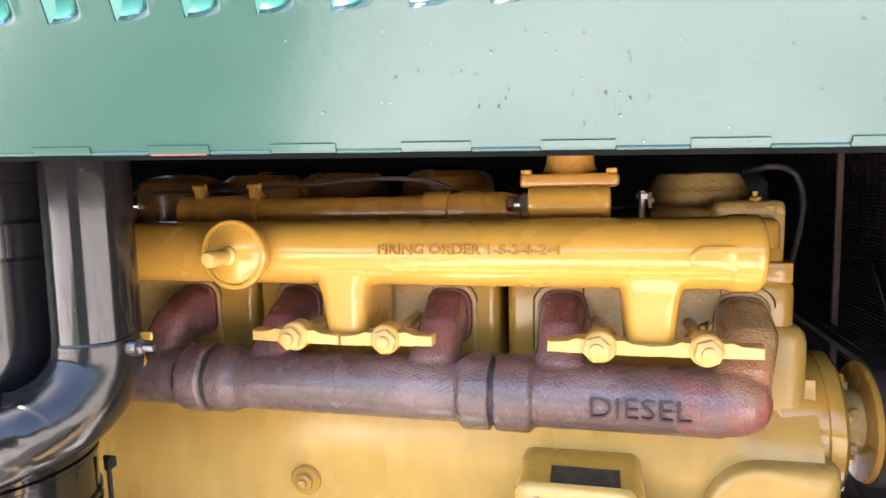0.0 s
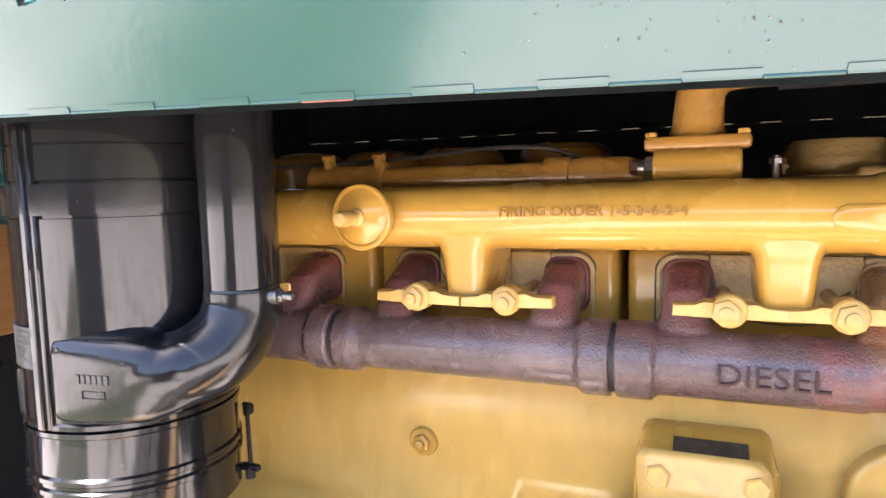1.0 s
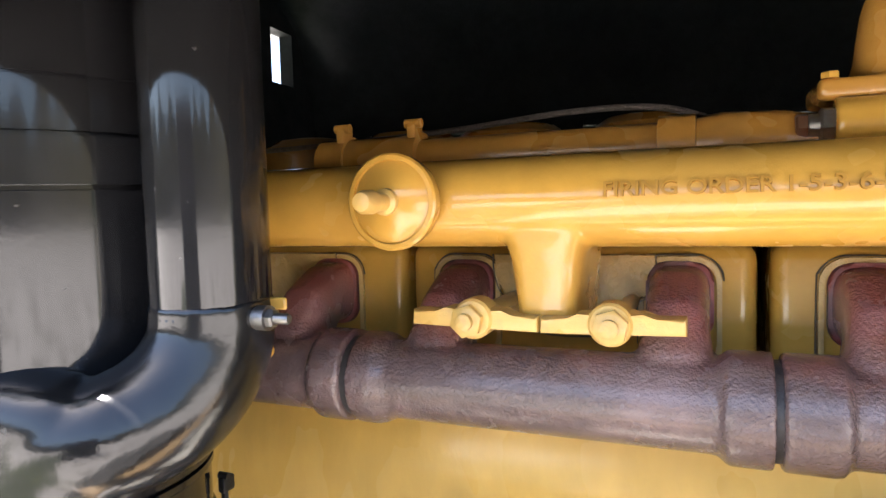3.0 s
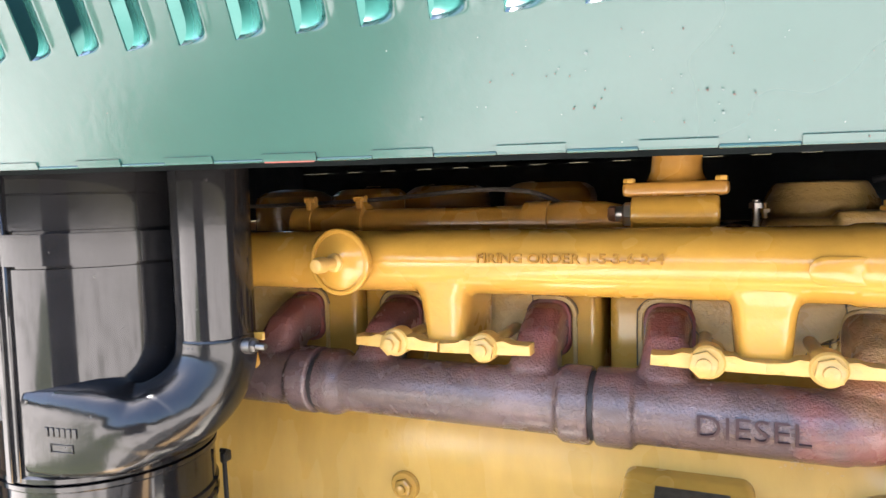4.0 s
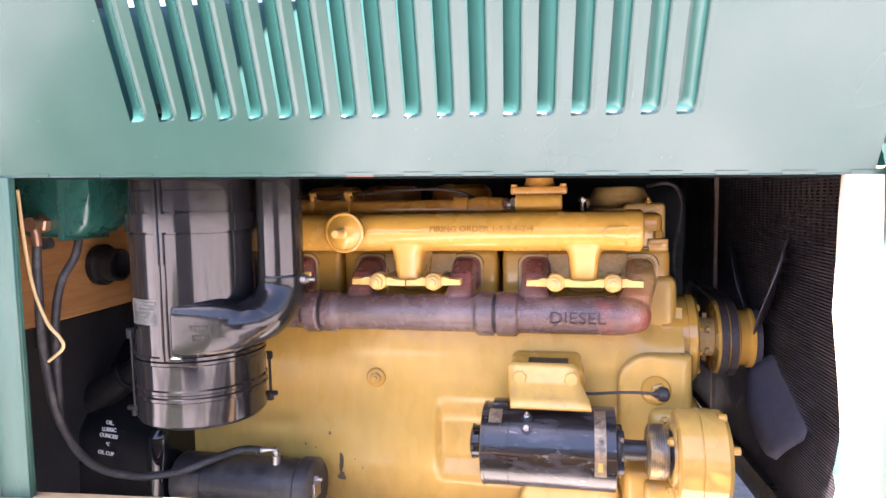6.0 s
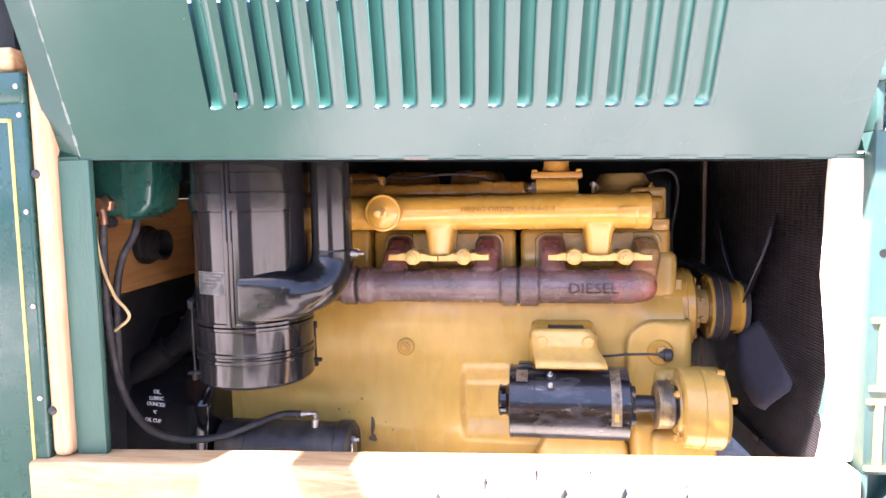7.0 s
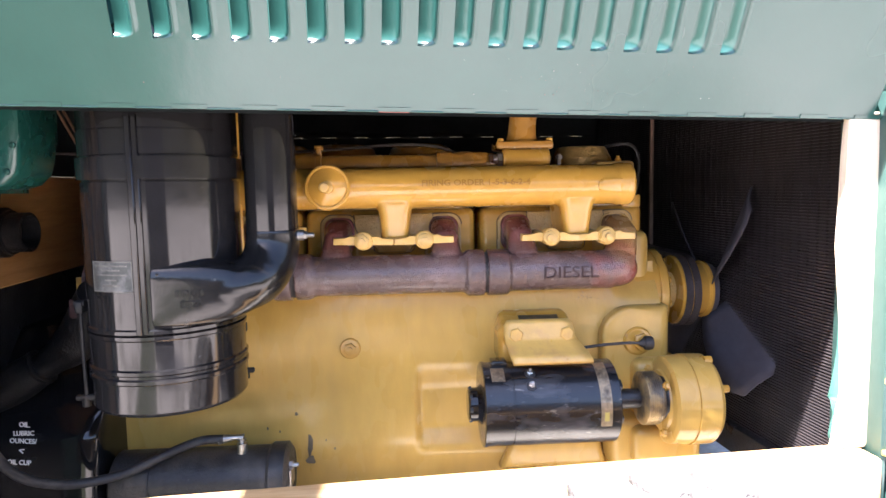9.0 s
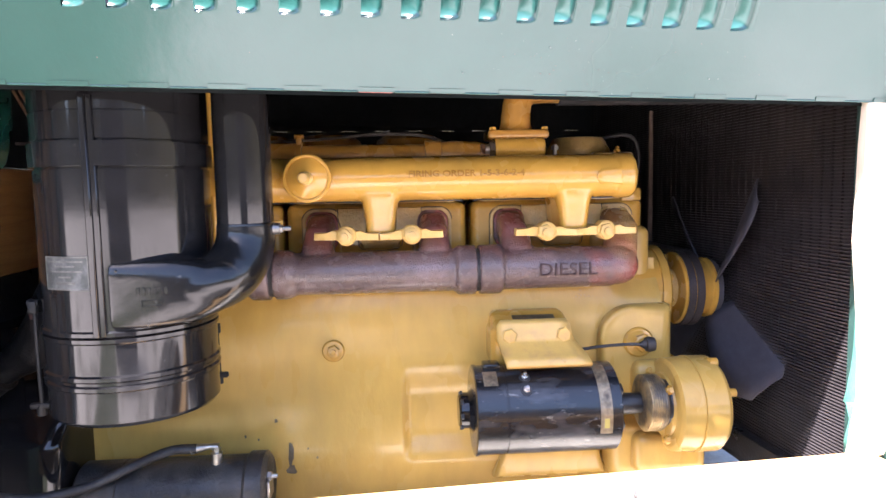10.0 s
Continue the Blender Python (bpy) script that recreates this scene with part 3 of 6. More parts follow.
# one louver: a pressed scoop, open along one side
bm = bmesh.new()
nu, ns = 12, 64
rows = []
for j in range(ns + 1):
    e = j / ns
    s = LS0 + (LS1 - LS0) * (0.5 - 0.5 * math.cos(math.pi * e))
    row = []
    for i in range(nu + 1):
        q = (i / nu) ** 0.8
        inset = 0.015 * (1 - math.sqrt(max(0.0, 1 - q * q)))
        edge = (min(s - LS0, LS1 - s) - inset) / 0.016
        g = math.sqrt(max(0.0, 1 - (1 - max(0.0, min(1, edge))) ** 2))
        deep = (1 - (q / 0.74) ** 1.6) ** 0.8 if q < 0.74 else 0.0
        d = 0.0125 * g * deep - 0.0011 * g * math.exp(-((q - 0.8) / 0.09) ** 2)
        row.append(bm.verts.new((LVW * q, d, s)))
    rows.append(row)
for a, b in zip(rows, rows[1:]):
    for i in range(nu):
        bm.faces.new((a[i], a[i + 1], b[i + 1], b[i]))
lv_mesh = mesh_of("louver", bm, GREEN, 60)
for k in range(LVN):
    lv = put("louver", lv_mesh, side, "", PANEL @ Matrix.Translation((LV0 + LVP * k, 0, 0)))
# knuckles of the long hinge
bm = bmesh.new()
HN, HL = 0.0744, 0.0375
turned(bm, [(0, 0.0013), (HL, 0.0013)], (0, 0, 0), "x", 12)
box(bm, (0.0, HL), (-0.0012, 0.0), (-0.0008, 0.0042), 0.0, 1)
kn_mesh = mesh_of("hinge_knuckle", bm, GREEN)
bm = bmesh.new()
turned(bm, [(0, 0.0012), (HN - HL - 0.001, 0.0012)], (0, 0, 0), "x", 12)
box(bm, (0.0, HN - HL - 0.001), (-0.0007, 0.0), (-0.0009, 0.0006), 0.0, 1)
kn2_mesh = mesh_of("hinge_knuckle", bm, GREEN)
bm = bmesh.new()
box(bm, (0.001, HL - 0.002), (-0.0012, 0.001), (-0.0016, -0.0007), 0.0, 1)
rust_mesh = mesh_of("rust_edge", bm, material("red_rust_edge", (0.2, 0.055, 0.04), 0.7, grain=0.3, grain_scale=200))
for k in range(16):
    u = -0.482 + HN * k
    if k == 7:
        put("rust_edge", rust_mesh, side, "red rust on the hinge's lower edge", PANEL @ Matrix.Translation((u, 0, 0)))
    put("hinge_knuckle", kn_mesh, side, "", PANEL @ Matrix.Translation((u, 0, 0)))
    put("hinge_knuckle", kn2_mesh, side, "", HINGE @ Matrix.Translation((u + HL + 0.0005, 0.0002, -0.0004)))
# worn edge of bare metal along the bend
bm = bmesh.new()
rnd = random.Random(4)
for k in range(26):
    s = 0.004 + 0.0165 * k
    w = rnd.choice((0.0004, 0.0008, 0.0016, 0.0022, 0.0012))
    a = [bm.verts.new((PU0 + 0.0006 - w * f, -0.0006 + 0.0003 * abs(f), s + 0.0165 * h)) for f, h in ((-1, 0), (1, 0), (1 + rnd.uniform(-0.5, 0.5), 1), (-1, 1))]
    bm.faces.new(a)
part("worn_edge", bm, material("bare_worn_metal", (0.13, 0.17, 0.155), 0.5, grain=0.2), side, "bare metal along the bend", m=PANEL, flat=True)

# small chips and splashes on the panel
CHIP_RUST = material("rust_chips", (0.07, 0.045, 0.036), 0.8, grain=0.3)
CHIP_PALE = material("pale_chips", (0.12, 0.15, 0.14), 0.6, grain=0.2)
rnd = random.Random(21)
for mat, n, lab in ((CHIP_RUST, 46, "rust specks in the paint"), (CHIP_PALE, 30, "pale specks in the paint")):
    bm = bmesh.new()
    for k in range(n):
        close = k % 3
        u, s = (rnd.gauss(0.29, 0.05), abs(rnd.gauss(0.045, 0.028))) if close else (rnd.uniform(PU0, PU1), rnd.uniform(0.006, 0.42))
        if LS0 - 0.01 < s < LS1 + 0.01 and LV0 < u < LV0 + LVP * LVN:
            s = rnd.uniform(0.008, LS0 - 0.012)
        w = rnd.choice((0.0003, 0.0004, 0.0005, 0.0006, 0.0009))
        bm.faces.new([bm.verts.new((u + w * rnd.uniform(0.5, 1.1) * math.cos(0.9 * q), -0.0016, s + w * rnd.uniform(0.5, 1.2) * math.sin(0.9 * q))) for q in range(7)])
    tagged(part("paint_chip", bm, mat, side, lab, m=PANEL, flat=True), kind="stuff")

# ---- cab side ----
cab = thing("cab_side", "dark green cab side panel with cream pinstripe and rivets", "cab", (-0.9, 0.33, 0.9))
bm = bmesh.new()
box(bm, (-1.3, -0.5078), (-0.022, -0.004), (0.7, 1.70), 0.005, 3, xf=BODY)
part("panel", bm, DARK_GREEN, cab)
bm = bmesh.new()
box(bm, (-1.3, -0.5073), (-0.0255, -0.008), (1.655, 1.702), 0.005, 3, xf=BODY)
part("top_band", bm, DARK_GREEN, cab)
bm = bmesh.new()
box(bm, (-0.5335, -0.529), (-0.0238, -0.0215), (0.75, 1.635), 0.0, 1, xf=BODY)
box(bm, (-1.28, -0.529), (-0.0238, -0.0215), (1.630, 1.635), 0.0, 1, xf=BODY)
part("pinstripe", bm, CREAM, cab, "cream pinstripe")
bm = bmesh.new()
turned(bm, [(0, 0.004), (0.0015, 0.0036), (0.003, 0.0)], (0, 0, 0), (0, -1, 0), 14)
rivet = mesh_of("rivet", bm, STEEL)
for z in (1.68, 1.64, 1.5, 1.36, 1.22, 1.08):
    put("rivet", rivet, cab, "", BODY @ Matrix.Translation((-0.516, -0.0225 if z < 1.65 else -0.026, z)))
bm = bmesh.new()
turned(bm, [(0, 0.007), (0.003, 0.0065), (0.006, 0.003), (0.0065, 0.0)], (0, 0, 0), (0, -1, 0), 18)
screw = mesh_of("coach_screw", bm, SATIN_BLACK)
for z in (1.555, 1.20):
    tagged(put("coach_screw", screw, None, "", BODY @ Matrix.Translation((-0.4995, -0.0185, z))), "dark round-headed screw in the wooden post", "screw", "screws in the post")
# unseen cab front and high round-cornered roof, shaped to shade rear hood and sill
bm = bmesh.new()
box(bm, (-1.4, -0.56), (-0.03, 1.1), (1.86, 1.9), 0.004, 1, xf=BODY)
for u, v in ((-0.6, -0.02), (-0.6, 1.0), (-1.38, -0.02), (-1.38, 1.0)):
    box(bm, (u, u + 0.04), (v, v + 0.05), (1.86, 3.0), 0.004, 1, xf=BODY)
prism(bm, [(-1.84, -0.51), (-1.04, -0.51), (-0.97, -0.44), (-0.945, -0.33), (-0.84, -0.26), (-0.72, -0.18), (-0.62, -0.08), (-0.55, 0.06), (-0.53, 0.24), (-0.53, 1.2), (-1.84, 1.2)], 2.98, 3.04, "xy", 0.015, 2)
part("roof_and_pillars", bm, DARK_GREEN, cab, "dark green roof and pillars, unseen, added to cast shade")
# unseen flap, added to lay one narrow shadow across the sill
bm = bmesh.new()
box(bm, (-0.845, -0.745), (-0.46, -0.16), (2.985, 3.0), 0.004, 2)
part("roof_flap", bm, DARK_GREEN, cab, "small unseen flap added to shade a strip of the sill")

# ---- radiator ----
rad = thing("radiator", "radiator with green cast side tank and raised cream bars", "radiator", (0.72, 0.9, 1.0))
bm = bmesh.new()
box(bm, (0.684, 0.75), (0.03, 0.98), (1.02, 1.70), 0.0, 1, xf=BODY)
part("core", bm, CORE, rad, "dark brown finned core")
bm = bmesh.new()
for k in range(132):
    z = 1.045 + 0.0048 * k
    box(bm, (0.6765, 0.684), (0.03, 0.98), (z, z + 0.0019), 0.0, 1, xf=BODY)
tagged(part("finning", bm, FINS, rad, "fine horizontal fins", flat=True), kind="stuff")
bm = bmesh.new()
for k in range(48):
    v = 0.04 + 0.0195 * k
    box(bm, (0.6805, 0.685), (v, v + 0.003), (1.03, 1.68), 0.0, 1, xf=BODY)
tagged(part("tubing", bm, CORE, rad, "upright tubes", flat=True), kind="stuff")
bm = bmesh.new()
box(bm, (0.66, 0.70), (0.0, 1.02), (1.0, 1.05), 0.004, 2, xf=BODY)
part("bottom_rail", bm, SATIN_BLACK, rad, "dark lower rail")

# cast side column with pockets at head and foot
FY = -0.024
bm = bmesh.new()
box(bm, (0.672, 0.775), (FY + 0.03, 0.07), (1.0, 1.67), 0.004, 2, xf=BODY)
box(bm, (0.672, 0.775), (FY, FY + 0.034), (1.118, 1.592), 0.004, 2, xf=BODY)
box(bm, (0.668, 0.782), (FY - 0.006, 0.07), (1.655, 1.672), 0.004, 2, xf=BODY)
part("side_column", bm, CAST_GREEN, rad, "pale green cast column")
for u in (0.672, 0.7215, 0.765):
    for z in ((1.06, 1.12), (1.59, 1.66)):
        bm = bmesh.new()
        box(bm, (u, u + 0.010), (FY + 0.001, FY + 0.034), z, 0.003, 2, xf=BODY)
        part("rib", bm, CAST_GREEN, rad)
for u, w in ((0.7265, 1), (0.7215, -1)):
    bm = bmesh.new()
    prism(bm, [(u, 1.057), (u + 0.028 * w, 1.057), (u, 1.1)], FY + 0.004, FY + 0.034, "xz", 0.002, 1, xf=BODY)
    part("gusset", bm, CAST_GREEN, rad)
for u0, u1 in ((0.682, 0.7215), (0.7315, 0.765)):
    bm = bmesh.new()
    prism(bm, [(u0 - 0.001, 1.588), (u1 + 0.001, 1.588), (u1 - 0.007, 1.598), (u1 - 0.014, 1.609), (u0 + 0.012, 1.6)], FY + 0.007, FY + 0.033, "xz", 0.003, 2, xf=BODY)
    part("gusset", bm, CAST_GREEN, rad, "cast slope in the pocket")
for txt, u, z in (("R", 0.740, 1.61),):
    bm = words(txt, 0.022, 0.0012, 0.0006)
    part("cast_letter", bm, CAST_GREEN, rad, "raised cast letter", m=BODY @ Matrix.Translation((u + 0.02, FY + 0.0295, z + 0.004)) @ Matrix.Rotation(radians(90), 4, "X") @ Matrix.Rotation(radians(90), 4, "Z"), flat=True)
for k in range(4):
    bm = bmesh.new()
    box(bm, (0.684, 0.700), (FY + 0.026, FY + 0.032), (1.601 + 0.0125 * k, 1.608 + 0.0125 * k), 0.001, 1, xf=BODY)
    part("cast_bar", bm, CAST_GREEN, rad, "raised cast number as a bar")
bm = bmesh.new()
prism(bm, [(0.69, 1.672), (0.79, 1.672), (0.785, 1.705), (0.77, 1.722), (0.72, 1.722), (0.70, 1.712)], FY + 0.004, 0.9, "xz", 0.006, 2, xf=BODY)
part("top_tank", bm, CAST_GREEN, rad, "green cast top tank")
bm = bmesh.new()
prism(bm, [(0.672, 1.0), (0.775, 1.0), (0.775, 1.035), (0.75, 1.055), (0.70, 1.055), (0.672, 1.04)], FY - 0.03, 0.02, "xz", 0.005, 2, xf=BODY)
part("foot", bm, CAST_GREEN, rad, "green cast foot")
bm = bmesh.new()
hexhead(bm, (0, 0, 0), (0, 0, 1), 0.013, 0.009, washer=0.018)
part("foot_bolt", bm, SATIN_BLACK, rad, "dark hexagon bolt", m=BODY @ Matrix.Translation((0.725, FY - 0.012, 1.057)))
bm = bmesh.new()
turned(bm, [(-0.004, 0.012), (0.001, 0.012), (0.002, 0.011), (0.002, 0.0045), (-0.004, 0.004)], (0, 0, 0), (0, -1, 0), 24)
boss = mesh_of("boss", bm, CAST_GREEN)
for u, z in ((0.728, 1.552), (0.728, 1.492)):
    put("boss", boss, rad, "round boss with a hole", BODY @ Matrix.Translation((u, FY, z)))
# near-black disc on the face, its colour standing for a hole's inner shade
bm = bmesh.new()
turned(bm, [(-0.002, 0.0055), (0.0006, 0.0055)], (0, 0, 0), (0, -1, 0), 16)
part("hole", bm, INSIDE, rad, "dark disc drawn for the shade in a bolt hole", m=BODY @ Matrix.Translation((0.688, FY, 1.428)))


def slab(stems):
    """Raised maker's mark as plain upright bars between short end bars."""
    bm = bmesh.new()
    h, f = 0.102, 0.0075
    d = (FY - 0.0045, FY + 0.002)
    for x0, x1 in stems:
        box(bm, (x0, x1), d, (0, h), 0.001, 1)
        for z0, z1 in ((0, f), (h - f, h)):
            box(bm, (x0 - 0.011, x1 + 0.011), (d[0] + 0.0004, d[1]), (z0, z1), 0.001, 1)
    return mesh_of("raised_bar", bm, CREAM)


ONE, TWO = slab([(0.024, 0.038)]), slab([(0.011, 0.021), (0.050, 0.060)])
for me, u, z in ((ONE, 0.676, 1.468), (ONE, 0.682, 1.351), (TWO, 0.676, 1.238), (TWO, 0.674, 1.125)):
    put("raised_bar", me, rad, "cream painted raised bar shape", BODY @ Matrix.Translation((u, 0, z)))

# ---- engine ----
engine = thing("engine", "yellow painted six-cylinder diesel engine in an open engine bay", "engine", (0.05, 0.9, 0.96))

# crankcase: its near wall is a cast sheet with a pocket and gentle swells
bm = bmesh.new()
X0, X1, Z0, Z1 = -0.47, 0.50, 0.95, 1.345
nx, nz = 320, 110
rows = []


def ease(a, b, v):
    t = max(0.0, min(1.0, (v - a) / (b - a)))
    return t * t * (3 - 2 * t)


for j in range(nz + 1):
    z = Z0 + (Z1 - Z0) * j / nz
    row = []
    for i in range(nx + 1):
        x = X0 + (X1 - X0) * i / nx
        y = 0.672
        y += 0.03 * ease(1.25, 1.34, z) * 0.4
        pocket = ease(0.074, 0.09, x) * (1 - ease(1.13, 1.195, z)) * (1 - ease(0.38, 0.46, x)) * ease(1.02, 1.075, z)
        y += 0.02 * pocket
        y += 0.0015 * math.sin(9 * x + 4) * math.sin(11 * z)
        y += 0.02 * ease(1.06, 0.95, z)
        y += 0.026 * ease(1.27, 1.34, z) * ease(0.41, 0.455, x)
        row.append(bm.verts.new((x, y, z)))
    rows.append(row)
for a, b in zip(rows, rows[1:]):
    for i in range(nx):
        bm.faces.new((a[i], a[i + 1], b[i + 1], b[i]))
part("crankcase_wall", bm, BLOCK_YELLOW, engine, "yellow crankcase side")
bm = bmesh.new()
box(bm, (X0, X1), (0.725, 1.1), (Z0, 1.34), 0.004, 2)
part("crankcase", bm, YELLOW, engine, "yellow crankcase")
# cylinder heads in pairs


def head(x0, x1):
    bm = bmesh.new()
    box(bm, (x0, x1), (0.712, 1.06), (1.30, 1.445), 0.012, 4)
    box(bm, (x0 + 0.012, x1 - 0.012), (0.72, 1.05), (1.43, 1.505), 0.01, 3)
    return part("cylinder_head", bm, YELLOW, engine, "yellow cylinder head")


HEADS = [(-0.392, -0.107), (-0.1005, 0.187), (0.196, 0.481)]
PORTS = [(-0.352, -0.18), (-0.044, 0.132), (0.2565, 0.43)]
for (x0, x1), pair in zip(HEADS, PORTS):
    hd = head(x0, x1)
    for px in pair:
        # raised rim round each exhaust port
        bm = bmesh.new()
        outer, inner = rounded(px - 0.0305, px + 0.0305, 1.345, 1.4355, 0.019), rounded(px - 0.0268, px + 0.0268, 1.35, 1.4315, 0.0165)
        n = len(outer)
        a = [bm.verts.new((x, 0.708, z)) for x, z in outer]
        b = [bm.verts.new((x, 0.708, z)) for x, z in inner]
        c = [bm.verts.new((x, 0.716, z)) for x, z in outer]
        d = [bm.verts.new((x, 0.716, z)) for x, z in inner]
        for p, q in ((a, b), (a, c), (b, d)):
            for i in range(n):
                bm.faces.new((p[i], p[(i + 1) % n], q[(i + 1) % n], q[i]))
        part("port_rim", bm, OLD_YELLOW, hd, "worn rim round the exhaust port")
    # dull pad between the ports, behind the intake leg
    bm = bmesh.new()
    mid = (x0 + x1) / 2 + 0.005
    prism(bm, [(mid - 0.066, 1.437), (mid + 0.066, 1.437), (mid + 0.066, 1.42), (mid + 0.058, 1.402), (mid + 0.036, 1.396), (mid + 0.028, 1.372), (mid - 0.028, 1.372), (mid - 0.036, 1.396), (mid - 0.058, 1.402), (mid - 0.066, 1.42)], 0.7065, 0.72, "xz", 0.0025, 2)
    part("intake_pad", bm, OLD_YELLOW, hd, "worn gasket pad")
    # dark bead along the pad's edge, drawn in place of its recess line
    bm = bmesh.new()
    rr = random.Random(int(x0 * 1000))
    line = [(mid - 0.067, 1.437), (mid - 0.067, 1.419), (mid - 0.059, 1.401), (mid - 0.037, 1.395), (mid - 0.029, 1.371), (mid + 0.029, 1.371), (mid + 0.037, 1.395), (mid + 0.059, 1.401), (mid + 0.067, 1.419), (mid + 0.067, 1.437)]
    tube(bm, [(x + rr.uniform(-0.0008, 0.0008), 0.7085, z + rr.uniform(-0.0008, 0.0008)) for x, z in line], [0.0007, 0.0011, 0.0006, 0.001, 0.0007, 0.0006, 0.0011, 0.0007, 0.0012, 0.0006], 7, 4)
    part("gasket_line", bm, GASKET, hd, "dark line drawn for the recess round the pad")
    for px in pair:
        bm = bmesh.new()
        rim = rounded(px - 0.0318, px + 0.0318, 1.345, 1.4368, 0.02, 4)
        tube(bm, [(x, 0.7105, z) for x, z in rim[:11]], [rr.uniform(0.0004, 0.001) for _ in range(11)], 6, 3)
        part("gasket_line", bm, GASKET, hd, "dark line round the port")
    # a gasket's dark edge
    bm = bmesh.new()
    box(bm, (x0 + 0.004, x1 - 0.004), (0.717, 1.04), (1.4455, 1.4485), 0.0, 1)
    part("gasket", bm, SATIN_BLACK, hd, "dark gasket edge")

# round lids over the valves
for px in (-0.30, -0.165, -0.045, 0.10):
    bm = bmesh.new()
    turned(bm, [(0, 0.060), (0.044, 0.060), (0.054, 0.057), (0.062, 0.045), (0.066, 0.02), (0.066, 0.0)], (px, 0.86, 1.50), "z", 40)
    part("valve_lid", bm, SHADED_YELLOW, engine, "round yellow valve lid")

# front housing with its round flange
bm = bmesh.new()
turned(bm, [(0, 0.045), (0.005, 0.072), (0.012, 0.075), (0.055, 0.074), (0.0551, 0.078), (0.068, 0.078), (0.072, 0.074), (0.072, 0.0)], (0.455, 0.768, 1.283), "x", 56)
part("front_flange", bm, YELLOW, engine, "round front housing")
bm = bmesh.new()
hexhead(bm, (0, 0, 0), (1, 0, 0), 0.006, 0.005)
fb = mesh_of("bolt", bm, YELLOW)
for k in range(10):
    a = 2 * math.pi * (k + 0.3) / 10
    put("bolt", fb, engine, "", Matrix.Translation((0.527, 0.768 + 0.066 * math.cos(a), 1.283 + 0.066 * math.sin(a))))
bm = bmesh.new()
box(bm, (0.39, 0.493), (0.702, 1.0), (1.20, 1.40), 0.016, 4)
prism(bm, [(0.392, 1.06), (0.511, 1.06), (0.511, 1.276)] + [(0.445 - 0.053 * math.sin(radians(9 * k)), 1.225 + 0.05 * math.cos(radians(9 * k))) for k in range(11)], 0.652, 0.72, "xz", 0.016, 4)
box(bm, (0.392, 0.5), (0.665, 0.75), (1.03, 1.225), 0.02, 4)
box(bm, (0.40, 0.515), (0.62, 0.75), (1.0, 1.10), 0.02, 3)
cast(part("timing_case", bm, BLOCK_YELLOW, engine, "yellow timing gear case"), 0.0035, 10)
bm = bmesh.new()
turned(bm, [(0, 0.024), (0.006, 0.024), (0.009, 0.021), (0.009, 0.0)], (0.452, 0.655, 1.218), (0, -1, 0), 36)
hexhead(bm, (0.457, 0.646, 1.218), (0, -1, 0), 0.015, 0.01)
part("case_plug", bm, YELLOW, engine, "yellow hexagon plug")
bm = bmesh.new()
hexhead(bm, (0.415, 0.662, 1.215), (0, -1, 0), 0.006, 0.005)
part("bolt", bm, YELLOW, engine)

# hexagon plug low on the crankcase
bm = bmesh.new()
turned(bm, [(0, 0.0175), (0.006, 0.0175), (0.0085, 0.0155), (0.0085, 0.0)], (-0.029, 0.675, 1.216), (0, -1, 0), 36)
hexhead(bm, (-0.029, 0.667, 1.216), (0, -1, 0), 0.0105, 0.007, 0.004, 0.005)
part("side_plug", bm, YELLOW, engine, "yellow plug with a hexagon bolt")

# generator pad and strap
bm = bmesh.new()
box(bm, (0.212, 0.338), (0.61, 0.70), (1.19, 1.258), 0.014, 4)
prism(bm, [(0.60, 1.235), (0.68, 1.235), (0.68, 1.273), (0.656, 1.272), (0.606, 1.257)], 0.216, 0.334, "yz", 0.01, 3)
cast(part("generator_pad", bm, YELLOW, engine, "yellow cast pad"), 0.003, 6)
bm = bmesh.new()
prism(bm, [(0.619, 1.2618), (0.640, 1.2682), (0.6395, 1.2698), (0.6185, 1.2634)], 0.2475, 0.312, "yz", 0.0, 1)
part("nameplate", bm, DARK_PLATE, engine, "dark engraved nameplate")

# small marks of oil on the crankcase
bm = bmesh.new()
rnd = random.Random(11)


def blot(bm, x, z, w, h, y=0.6705, n=12):
    vs = [bm.verts.new((x + w * math.cos(2 * math.pi * k / n) * rnd.uniform(0.6, 1.1), y, z + h * math.sin(2 * math.pi * k / n) * rnd.uniform(0.6, 1.1))) for k in range(n)]
    bm.faces.new(vs)


bm.free()
for x, z, w, h in ((-0.101, 1.052, 0.0055, 0.022), (-0.1, 1.026, 0.009, 0.009), (-0.122, 1.107, 0.003, 0.0045), (-0.15, 1.078, 0.002, 0.0026), (-0.17, 1.084, 0.0022, 0.003), (-0.074, 1.06, 0.0018, 0.0024), (-0.06, 1.045, 0.002, 0.0026)):
    bm = bmesh.new()
    blot(bm, x, z, w, h)
    part("oil_stain", bm, DARK_PLATE, engine, "dark oil stain", flat=True)
bm = bmesh.new()
for k in range(60):
    blot(bm, 0.375 + rnd.gauss(0, 0.016), 1.285 + rnd.gauss(0, 0.022), rnd.uniform(0.0006, 0.0022), rnd.uniform(0.0006, 0.0022), 0.6775, 7)
tagged(part("paint_chip", bm, OLD_YELLOW, engine, "worn specks in the paint", flat=True), kind="stuff")

